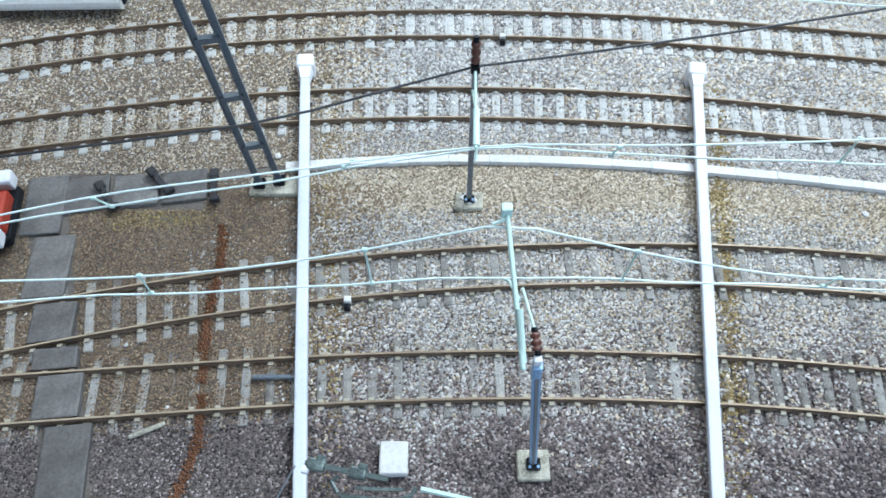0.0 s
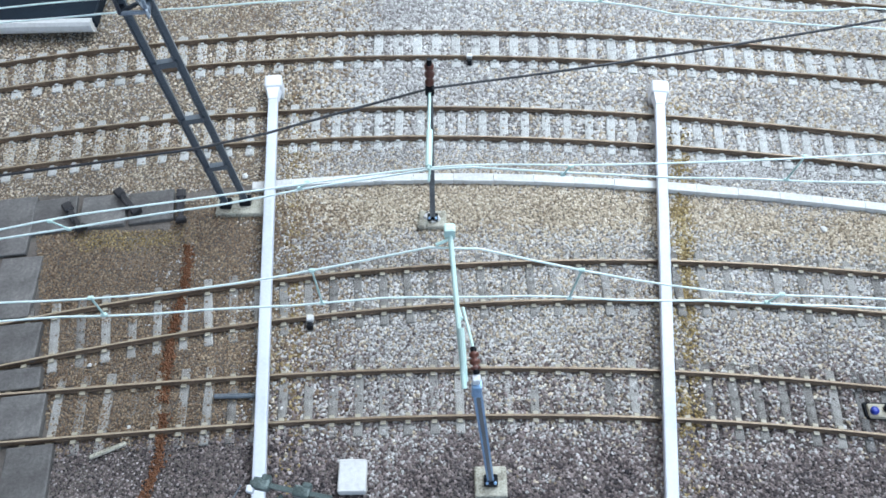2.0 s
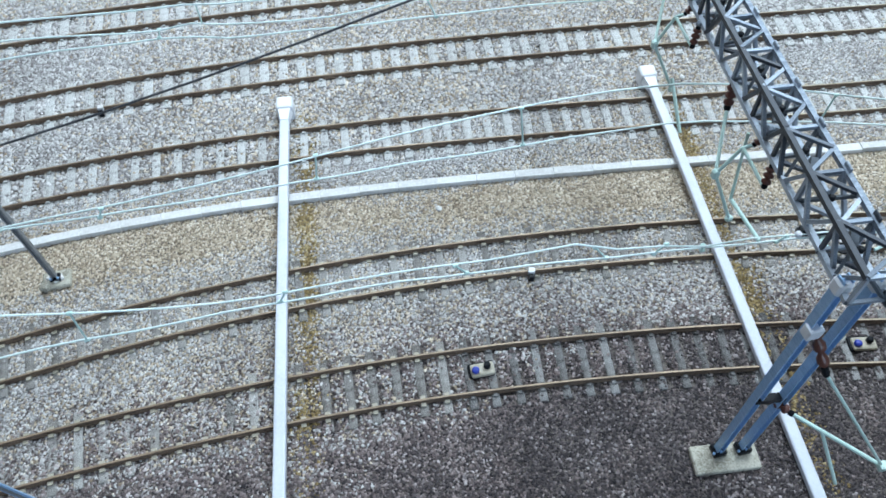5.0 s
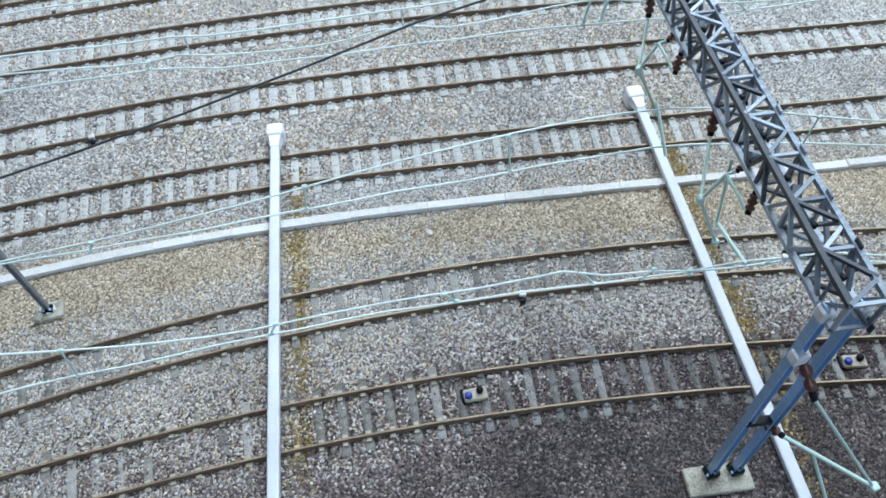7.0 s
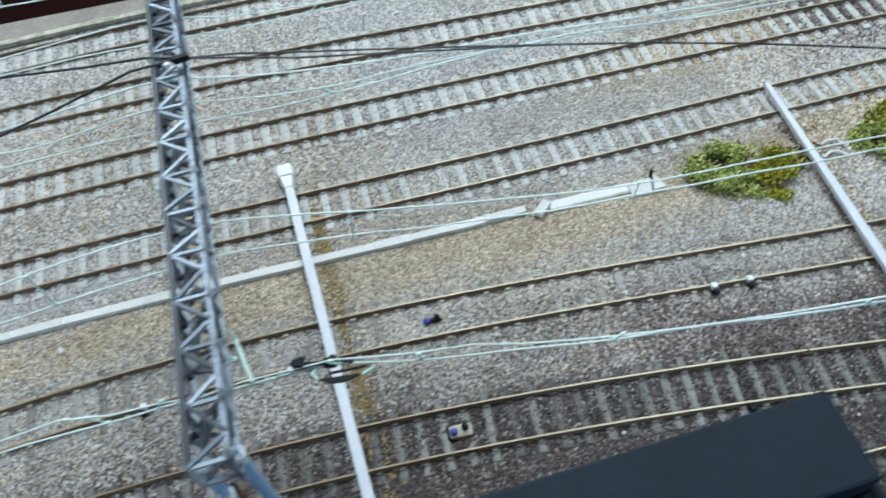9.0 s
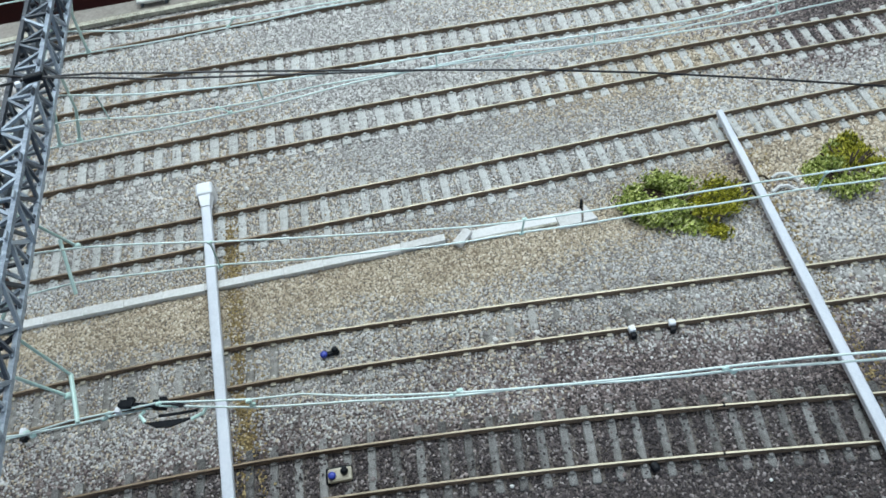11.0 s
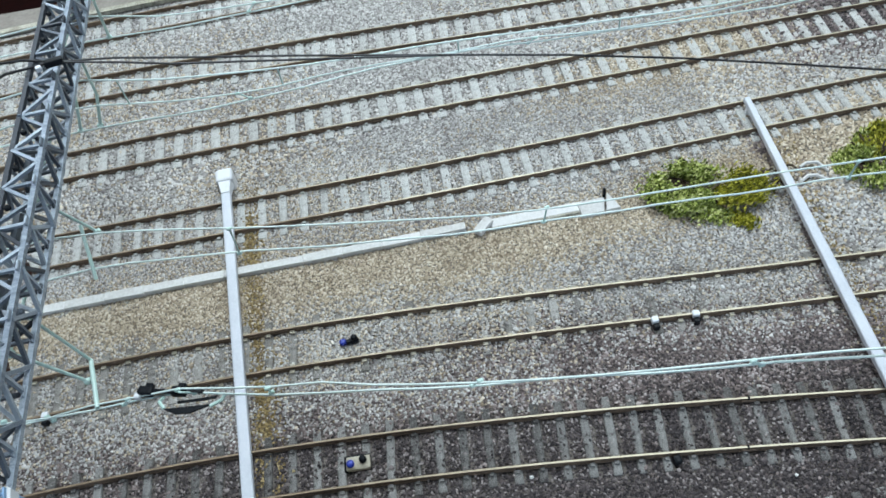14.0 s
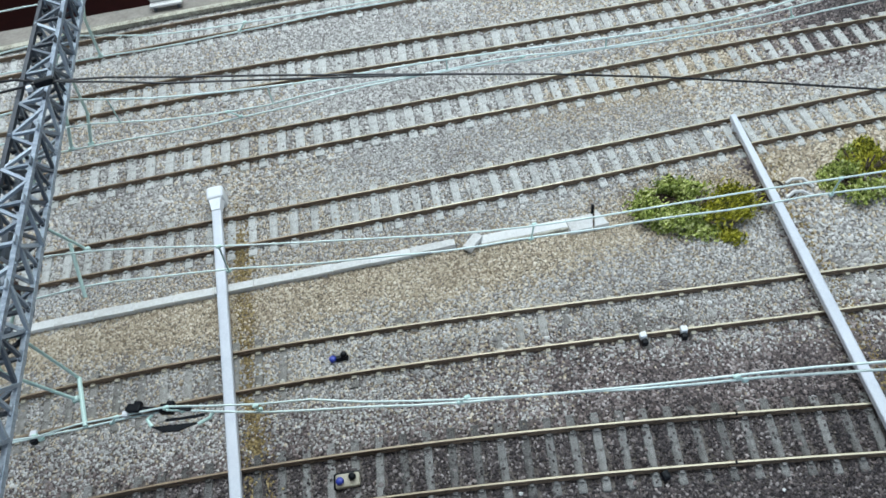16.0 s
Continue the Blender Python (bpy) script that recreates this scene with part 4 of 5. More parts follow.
def section_insulator(at, turn, label, size=0.85, metal=M_BLACK):
    m = Matrix.Translation(at) @ Matrix.Rotation(turn, 4, "Z") @ Matrix.Diagonal((size, size, size, 1))
    t = thing("section_insulator", m, label, "insulator", "section insulators in the wires")
    for x in (-0.013, -0.002):
        part("clamp", rounded_box((x, 0.0006, 0.001), (0.0046, 0.0030, 0.0030), 0.0006, 2), metal, t)
        part("clamp", rounded_box((x + 0.001, 0.0022, 0.0015), (0.0026, 0.0018, 0.0022), 0.0004, 1), metal, t)
    strut("bar", (-0.016, 0.0006, 0.001), (0.006, 0.0006, 0.001), 0.0012, metal, t)
    part("nut", rounded_box((-0.0155, -0.0012, 0.001), (0.0020, 0.0020, 0.0020), 0.0006, 2), M_WHITE, t, "bright metal nut")
    bm = bmesh.new()
    for p in ((-0.0060, -0.0052), (-0.0020, -0.0068), (0.0030, -0.0064), (0.0095, -0.0034), (0.0050, -0.0040), (0.0010, -0.0046)):
        for z in (-0.0004, 0.0004):
            bm.verts.new((*p, z))
    bmesh.ops.convex_hull(bm, input=bm.verts[:])
    part("runner", bm, metal, t, "broad flat runner")
    bm = bmesh.new()
    sweep(bm, [(-0.002, -0.0028, 0), (0.004, -0.0020, 0), (0.0105, -0.0008, 0)], [(-0.0004, -0.0003), (0.0004, -0.0003), (0.0004, 0.0003), (-0.0004, 0.0003)])
    part("runner", bm, metal, t)
    bm = bmesh.new()
    tube(bm, [(-0.007, -0.0008, 0), (-0.0082, -0.0026, 0), (-0.006, -0.0050, 0)], 0.0006)
    tube(bm, [(0.009, -0.0040, 0), (0.0125, -0.0018, 0), (0.0135, 0.0003, 0.0005)], 0.0006)
    part("horn", bm, M_MINT if metal is M_BLACK else metal, t)


section_insulator((0.2648, 0.0728, 0.0705), -0.388, "black section insulator with runners hanging in the wires", 0.85)
section_insulator((-0.0160, 0.0465, 0.0655), -0.20, "grey-green section insulator over the near edge", 0.9, M_GREYGREEN)
wire("overhead_wire", [(-0.0325, 0.0495, 0.0655), (-0.0380, 0.0370, 0.0660), (-0.0520, 0.0020, 0.0670)], 0.00022, M_MAST, "dark tension wire above the gravel", "overhead wire")
wire("overhead_wire", [(-0.003, 0.0440, 0.0660), (0.06, 0.0300, 0.0665), (0.16, 0.004, 0.068), (0.3, -0.05, 0.07)], 0.0006, M_MINT, "mint tension wire above the gravel", "overhead wire")


# ---- buildings and paved places ----
def signal_building():
    t = thing("flat_roofed_building", Matrix.Translation((0.2991, -0.0088, 0)) @ Matrix.Rotation(-0.144, 4, "Z"), "building with a dark felt roof and thick white fascia", "building")
    L, W, H, upper = 0.0594, 0.085, 0.1473, 0.0142
    part("wall", rounded_box((0, -W / 2, H / 2), (L - 0.004, W - 0.004, H), 0.0006, 1), M_WALL, t, "grey rendered wall")
    part("roof", rounded_box((0.0, -upper / 2, H + 0.0064), (L, upper, 0.0126), 0.0005, 2), M_ROOF, t, "dark blue-grey felt roof")
    part("lower_roof", rounded_box((0.0, -(W + upper) / 2 - 0.0001, H + 0.0036), (L, W - upper, 0.0070), 0.0005, 2), M_ROOF, t, "lower part of the dark felt roof")
    part("fascia", rounded_box((-L / 2 - 0.0024, -W / 2, H + 0.0062), (0.0046, W + 0.001, 0.0135), 0.0014, 3), M_WHITE, t, "thick white fascia board")
    part("fascia", rounded_box((L / 2 + 0.0011, -W / 2, H + 0.0040), (0.0020, W, 0.0080), 0.0006, 1), M_ROOF, t, "dark fascia board")
    vent = part("vent", rounded_box((-0.0030, -0.0225, H + 0.0105), (0.0085, 0.0065, 0.0070), 0.0012, 2), M_WALL, t, "pale roof vent")
    part("cowl", rounded_box((-0.0030, -0.0225, H + 0.0148), (0.0102, 0.0080, 0.0016), 0.0006, 2), M_TROUGH, vent, "paler cowl")


signal_building()


def far_platform():
    """The raised strip along the layout's far edge."""
    bm = bmesh.new()
    xs = [-0.3 + 0.03 * i for i in range(34)]
    rows = []
    for x in xs:
        y0, y1 = line_y("f", x) + 0.0165, edge_y(x) - 0.001
        y0 = min(y0, y1 - 0.004)
        rows.append([bm.verts.new(p) for p in ((x, y0, -0.002), (x, y0, 0.0025), (x, y1, 0.0025), (x, y1, -0.002))])
    for a, b in zip(rows, rows[1:]):
        for i in range(3):
            bm.faces.new((a[i], b[i], b[i + 1], a[i + 1]))
    bm.faces.new(rows[0])
    bm.faces.new(rows[-1][::-1])
    t = thing("platform", (0, 0, 0), "beige platform strip along the far edge", "platform", kind="structure")
    part("deck", bm, M_PLATFORM, t)
    bm = bmesh.new()
    sweep(bm, [(x, min(line_y("f", x) + 0.0165, edge_y(x) - 0.005) + 0.0012, 0.0026) for x in xs], [(-0.0018, -0.0012), (0.0018, -0.0012), (0.0018, 0.0012), (-0.0018, 0.0012)])
    part("edging", bm, M_BASE, t, "pale platform edging")


far_platform()


def corner_shed():
    t = thing("platform_canopy", Matrix.Translation((-0.2060, 0.2800, 0)) @ Matrix.Rotation(0.03, 4, "Z"), "dark canopy roof with a pale rounded gutter", "canopy")
    part("roof", rounded_box((0.0, 0.028, 0.0075), (0.117, 0.050, 0.006), 0.0006, 1), M_ROOF, t)
    bm = bmesh.new()
    tube(bm, [(-0.065, 0.0030, 0.0072), (0.0, 0.0030, 0.0072), (0.0575, 0.0025, 0.0072)], 0.0034, 12)
    part("gutter", bm, M_TROUGH, t, "pale rounded gutter")
    for x in (-0.05, 0.0, 0.05):
        strut("post", (x, 0.03, 0.0), (x, 0.03, 0.007), 0.003, M_MAST, t)


corner_shed()


def paving():
    """Foot crossing of stone slabs between the rails, and the paved strip that leads to it."""
    rng = random.Random(8)
    t = thing("foot_crossing", (0, 0, 0), "grey stone slabs between the rails of a crossing", "paving", kind="structure")

    def slab(cx, cy, sx, sy, turn, z=0.0022, lean=0.0):
        ob = part("slab", rounded_box((0, 0, 0), (sx, sy, 0.004), 0.0006, 2), M_SLAB, t)
        ob.matrix_basis = Matrix.Translation((cx, cy, z - 0.0016)) @ Matrix.Rotation(turn, 4, "Z") @ Matrix.Rotation(lean, 4, "X")

    def column(y):
        """The crossing's middle line."""
        return -0.1206 - 0.345 * (y - 0.0724)

    cuts = []
    for k in "ab":
        x = column(0.09 if k == "a" else 0.125)
        y = line_y(k, x)
        cuts.append((y - 0.0097, y + 0.0097))
    edges = [(0.0300, 0.0560), (0.0566, cuts[0][0]), (cuts[0][0] + 0.0018, cuts[0][1] - 0.0018), (cuts[0][1] + 0.0002, cuts[1][0] - 0.0002), (cuts[1][0] + 0.0018, cuts[1][1] - 0.0018),
             (cuts[1][1] + 0.0002, 0.1565), (0.1571, 0.1850)]
    for i, (y0, y1) in enumerate(edges):
        ym = (y0 + y1) / 2
        slab(column(ym), ym, 0.0153, y1 - y0, 0.10 + rng.gauss(0, 0.012), 0.0024 if i in (2, 3, 4) else 0.0016, 0.10 if i == 3 else rng.gauss(0, 0.02))
    for i, x in enumerate((-0.1400, -0.1205, -0.1015)):
        slab(x, 0.1768 + 0.11 * (x + 0.1365), 0.0178, 0.0172 - 0.001 * i, 0.13 + rng.gauss(0, 0.02), 0.0012 + rng.uniform(0, 0.0006), rng.gauss(0, 0.03))


paving()


def signals():
    for x, y, a in ((-0.1300, 0.1740, 2.2), (-0.1105, 0.1815, 2.3), (-0.0885, 0.1790, 1.7)):
        t = thing("fallen_signal", Matrix.Translation((x, y, 0.0040)) @ Matrix.Rotation(a, 4, "Z"), "small black signal post lying on the slabs", "signal", "fallen signals")
        strut("post", (-0.006, 0, -0.0004), (0.005, 0, 0.0), 0.0016, M_CABLE, t)
        part("head", rounded_box((0.006, 0.0004, 0.0), (0.0046, 0.0038, 0.0022), 0.0006, 1), M_CABLE, t)
        part("foot", rounded_box((-0.0065, 0, -0.0006), (0.0022, 0.0042, 0.0030), 0.0005, 1), M_CABLE, t)
        part("arm", rounded_box((0.0, 0.0014, 0.0002), (0.0052, 0.0012, 0.0012), 0.0003, 1), M_CABLE, t, "thin side arm")


signals()


def truck():
    t = thing("model_truck", Matrix.Translation((-0.1862, 0.1590, 0.0)) @ Matrix.Rotation(0.14, 4, "Z"), "red model truck with white bumpers beside the crossing", "truck")
    part("chassis", rounded_box((0, 0, 0.0065), (0.052, 0.026, 0.005), 0.0008, 1), M_BLACK, t)
    part("body", rounded_box((0.0002, -0.002, 0.0115), (0.0500, 0.017, 0.006), 0.0012, 2), M_RED, t, "red load bed")
    for y in (-0.0135, 0.0135):
        part("side_panel", rounded_box((-0.001, y, 0.0115), (0.052, 0.0062, 0.0062), 0.0012, 2), M_WHITE, t, "white side panel")
    for x in (-0.016, 0.016):
        for y in (-0.0115, 0.0115):
            w = part("wheel", lathe([(0.0022, -0.0018), (0.0046, -0.0016), (0.0046, 0.0016), (0.0022, 0.0018)], 14), M_BLACK, t)
            w.matrix_basis = Matrix.Translation((x, y, 0.0046)) @ Matrix.Rotation(math.pi / 2, 4, "X")
            part("hub", lathe([(0.0020, -0.0021), (0.0020, 0.0021)], 12), M_TROUGH, w, "pale wheel hub")


truck()

solo("junction_box", rounded_box((-0.0138, 0.0705, 0.0016), (0.0090, 0.0106, 0.0044), 0.0004, 1), M_TROUGH, "pale grey square cabinet standing on the gravel", "cabinet")


def detector(x, y, turn, plate=True):
    t = thing("track_detector", Matrix.Translation((x, y, 0.0005)) @ Matrix.Rotation(turn, 4, "Z"), "cream track sensor with a blue and a black knob" if plate else "small sensor with a blue and a black knob", "track sensor", "track sensors")
    if plate:
        part("housing", rounded_box((0, 0, 0.0010), (0.0086, 0.0050, 0.0030), 0.0009, 2), M_CREAM, t)
        part("rim", rounded_box((-0.0004, 0.0004, 0.0004), (0.0096, 0.0060, 0.0024), 0.0010, 2), M_BLACK, t)
    else:
        part("housing", rounded_box((0, 0, 0.0010), (0.0070, 0.0020, 0.0016), 0.0005, 1), M_BLACK, t)
    part("knob", lathe([(0.0014, 0), (0.0014, 0.0010), (0.0010, 0.0014), (0.0003, 0.0015)], 14), M_BLUE, t, "blue knob", True).location = (-0.0026, -0.0004, 0.0024 if plate else 0.0012)
    part("knob", lathe([(0.0013, 0), (0.0013, 0.0014), (0.0010, 0.0019), (0.0003, 0.0020)], 14), M_BLACK, t, "black knob", True).location = (0.0018, 0.0006, 0.0024 if plate else 0.0012)


detector(0.1632, 0.0912, -0.06)
detector(0.2990, 0.0650, -0.22)
detector(0.3090, 0.1130, -0.20, False)


def small_things():
    rng = random.Random(21)
    for x, y, dark in ((0.1930, 0.1255, True), (0.0290, 0.2645, True), (-0.0325, 0.1272, True), (0.4188, 0.0755, True), (0.4338, 0.0720, True), (0.0089, 0.3702, True)):
        t = thing("rail_clamp", Matrix.Translation((x, y, 0)) @ Matrix.Rotation(rng.uniform(-0.4, 0.2), 4, "Z"), "small wire clamp fixed to the rail", "clamp", "clamps on the rails")
        part("body", rounded_box((0, 0.0006, 0.0030), (0.0026, 0.0024, 0.0024), 0.0005, 2), M_WHITE if x > 0.1 else M_TROUGH, t, "pale metal body")
        part("screw", rounded_box((0, -0.0018, 0.0018), (0.0022, 0.0020, 0.0030), 0.0005, 2), M_BLACK if dark else M_INSUL, t, "dark screw")
    for x, y in ((0.4000, 0.0262), (0.0105, 0.1745)):
        solo("wire_lump", rounded_box((x, y, 0.0018), (0.0026, 0.0030, 0.0032), 0.0008, 2), M_BLACK, "small black lump of solder beside the rail", "solder lump", "solder lumps")
    solo("point_lever", rounded_box((0, 0, 0), (0.0150, 0.0016, 0.0016), 0.0004, 1), M_MAST, "grey-blue point lever lying between the rails", "lever").matrix_basis = Matrix.Translation((-0.0555, 0.0985, 0.0022)) @ Matrix.Rotation(0.02, 4, "Z")
    solo("wooden_stick", rounded_box((0, 0, 0), (0.0120, 0.0016, 0.0012), 0.0004, 1), M_BASE, "pale wooden stick lying on the gravel", "stick").matrix_basis = Matrix.Translation((-0.0950, 0.0800, 0.0016)) @ Matrix.Rotation(0.42, 4, "Z")
    for x, y, r in ((0.1663, 0.1671, 0.0017), (0.3701, 0.0934, 0.0013), (0.3859, 0.0901, 0.0013), (0.3527, 0.0389, 0.0008), (-0.0660, 0.1960, 0.0016), (0.2960, 0.2120, 0.0015), (0.4400, 0.0840, 0.0012), (0.4500, 0.0800, 0.0011), (0.4330, 0.0080, 0.0007), (-0.0900, 0.0880, 0.0008), (-0.1090, 0.1110, 0.0009), (-0.0400, 0.2320, 0.0012), (0.2120, 0.2460, 0.0013)):
        bm = bmesh.new()
        bmesh.ops.create_icosphere(bm, subdivisions=1, radius=r)
        for v in bm.verts:
            v.co *= rng.uniform(0.75, 1.15)
            v.co.z *= 0.6
        ob = solo("pebble", bm, M_TROUGH, "pale loose pebble on the gravel", "pebble", "loose pebbles")
        ob.location = (x, y, 0.0012)


small_things()


# ---- bushes ----
def bush(x, y, rx, ry, h, clumps, seed, turn, label):
    rng = random.Random(seed)
    t = thing("bush", Matrix.Translation((x, y, 0.0004)) @ Matrix.Rotation(turn, 4, "Z"), label, "bush", "bushes beside the track")
    for _ in range(16):
        a = rng.uniform(0, 2 * math.pi)
        q = rng.uniform(0.3, 0.9)
        bm = bmesh.new()
        tube(bm, [(0.002 * math.cos(a), 0.002 * math.sin(a), -0.001), (rx * q * 0.5 * math.cos(a), ry * q * 0.5 * math.sin(a), h * 0.45), (rx * q * math.cos(a), ry * q * math.sin(a), h * rng.uniform(0.5, 0.9))], 0.0004, 5)
        part("twig", bm, M_TWIG, t)
    lobes = [(rng.uniform(-0.8, 0.8) * rx, rng.uniform(-0.75, 0.75) * ry, rng.uniform(0.15, 0.75) * h, rng.uniform(0.13, 0.30)) for _ in range(26)]
    verts, faces, tones = [], [], []
    for _ in range(clumps):
        pick = rng.randrange(len(lobes))
        lx, ly, lz, lr = lobes[pick]
        d = Vector((rng.gauss(0, 1), rng.gauss(0, 1), rng.gauss(0, 1) * 0.8)).normalized() * rng.uniform(0.35, 1.0) ** 0.5 * rng.choice((1.0, 1.0, 1.0, 1.15, 1.5, 1.9))
        olive = lx + 0.5 * ly > 0.15 * rx and pick % 3
        # shaded inside of the bush: leaves laid low, the shade given by twig brown
        shade_hole = math.hypot((lx + d.x * rx * lr + 0.5 * rx) / rx, (ly + d.y * ry * lr - 0.25 * ry) / ry) < 0.19
        c = Vector((lx + d.x * rx * lr, ly + d.y * ry * lr, 0.0009 if shade_hole else max(0.0006, lz + d.z * h * 0.8 * lr)))
        s = rng.uniform(0.0004, 0.0011)
        n = Vector((rng.gauss(0, 1), rng.gauss(0, 1), rng.gauss(0.6, 1))).normalized()
        u = n.orthogonal().normalized()
        w = n.cross(u)
        i = len(verts)
        long, slim = (1.5, 0.6) if olive else (1.0, 1.0)
        for a, b, e in ((-1, 0, 0), (0, -0.6, 0.25), (1, 0, 0), (0, 0.6, 0.25)):
            verts.append(c + u * (a * s * long) + w * (b * s * slim) + n * (e * s))
        verts.append(c - n * s * 0.7)
        faces += [(i, i + 1, i + 2, i + 3), (i + 1, i, i + 4), (i + 3, i + 2, i + 4)]
        tones += [2 if shade_hole else 1 if olive else 0] * 3
    me = bpy.data.meshes.new("leaves")
    me.from_pydata([tuple(v) for v in verts], [], faces)
    me.materials.append(M_LEAF)
    me.materials.append(M_OLIVE)
    me.materials.append(M_TWIG)
    me.polygons.foreach_set("material_index", tones)
    ob = new("leaves", me)
    ob.parent = t
    tagged(ob, "yellow-green foam leaves", kind="stuff")


bush(0.4680, 0.1220, 0.0245, 0.0160, 0.0066, 10500, 4, -0.65, "low yellow-green foam bush on the gravel")
bush(0.5420, 0.1095, 0.0165, 0.0150, 0.0070, 7500, 5, 0.4, "low yellow-green foam bush by the white bar")


def dead_roots():
    """Dry stalks tangled under the last bar."""
    rng = random.Random(33)
    t = thing("dry_roots", (0, 0, 0), "tangle of dry dark and pale stalks on the gravel", "roots")
    for i in range(26):
        x, y, a = 0.4985 + rng.gauss(0, 0.0045), 0.1190 + rng.gauss(0, 0.0042), rng.uniform(0, 6.28)
        ln_ = rng.uniform(0.002, 0.006)
        bm = bmesh.new()
        tube(bm, [(x, y, 0.0006), (x + ln_ * 0.5 * math.cos(a), y + ln_ * 0.5 * math.sin(a), rng.uniform(0.0010, 0.0026)), (x + ln_ * math.cos(a + 0.5), y + ln_ * math.sin(a + 0.5), 0.0006)], rng.uniform(0.0003, 0.0006), 5)
        part("stalk", bm, M_TWIG if i % 3 else M_BASE, t)
    for line in (((0.5115, 0.1196, 0.0012), (0.5142, 0.1200, 0.0022), (0.5183, 0.1183, 0.0026), (0.5206, 0.1134, 0.0012)), ((0.5072, 0.1128, 0.0010), (0.5110, 0.1137, 0.0022), (0.5142, 0.1126, 0.0022), (0.5172, 0.1095, 0.0010))):
        bm = bmesh.new()
        tube(bm, line, 0.0008, 6)
        part("stalk", bm, M_TROUGH, t, "pale thick stalk")


dead_roots()


def platform_bench():
    t = thing("platform_bench", Matrix.Translation((0.2760, 0.3775, 0.0025)) @ Matrix.Rotation(-0.2, 4, "Z"), "small pale bench on the far platform", "bench")
    part("seat", rounded_box((0, 0, 0.0030), (0.0190, 0.0045, 0.0014), 0.0003, 1), M_TROUGH, t)
    part("backrest", rounded_box((0, 0.0026, 0.0050), (0.0190, 0.0010, 0.0032), 0.0003, 1), M_TROUGH, t)
    for x in (-0.007, 0.007):
        part("leg", rounded_box((x, 0, 0.0012), (0.0014, 0.0036, 0.0026), 0.0002, 1), M_MAST, t)


platform_bench()


def ground_stains():
    """A strip of rust dust across the near tracks."""
    rng = random.Random(11)
    bm = bmesh.new()
    for i in range(1900):
        u = rng.random()
        y = 0.052 + 0.110 * u
        if abs(y - line_y("a", -0.083)) < 0.002:
            continue
        x = -0.0790 - 0.065 * max(0.0, y - 0.085) - 0.22 * max(0.0, 0.075 - y) + 0.0012 * math.sin(u * 9) + rng.gauss(0, 0.0010)
        r = rng.uniform(0.0003, 0.0006)
        z = 0.0010 + rng.uniform(0, 0.0006)
        v = [bm.verts.new((x + r * math.cos(a), y + r * math.sin(a), z - 0.0003)) for a in (0.3, 1.9, 3.3, 5.0)]
        top = bm.verts.new((x, y, z + 0.0003))
        for p in range(4):
            bm.faces.new((v[p], v[(p + 1) % 4], top))
    solo("rust_dust", bm, M_RUSTDUST, "strip of orange rust dust across the gravel", "rust", kind="stuff")


ground_stains()


# ---- gravel: loose grains on the bed ----
def value_noise(x, y, cell, seed):
    rs = np.random.RandomState(seed)
    lat = rs.rand(128, 128)
    gx, gy = x / cell + 40.0, y / cell + 40.0
    ix, iy = np.floor(gx).astype(int), np.floor(gy).astype(int)
    fx, fy = gx - ix, gy - iy
    fx, fy = fx * fx * (3 - 2 * fx), fy * fy * (3 - 2 * fy)
    ix, iy = ix % 127, iy % 127
    return (lat[ix, iy] * (1 - fx) + lat[ix + 1, iy] * fx) * (1 - fy) + (lat[ix, iy + 1] * (1 - fx) + lat[ix + 1, iy + 1] * fx) * fy


def centre(k, x):
    q = np.clip(x, LOW[k], HIGH[k]) if k in LOW else x
    if k == "s":
        return -0.0182 - 0.2 * (x - 0.45)
    c = CURVES[k]
    y = np.polyval(c, (q - 0.25) / 0.3) / 100
    slope = np.polyval(np.polyder(np.array(c)), (q - 0.25) / 0.3) / 30
    return y + slope * (x - q)


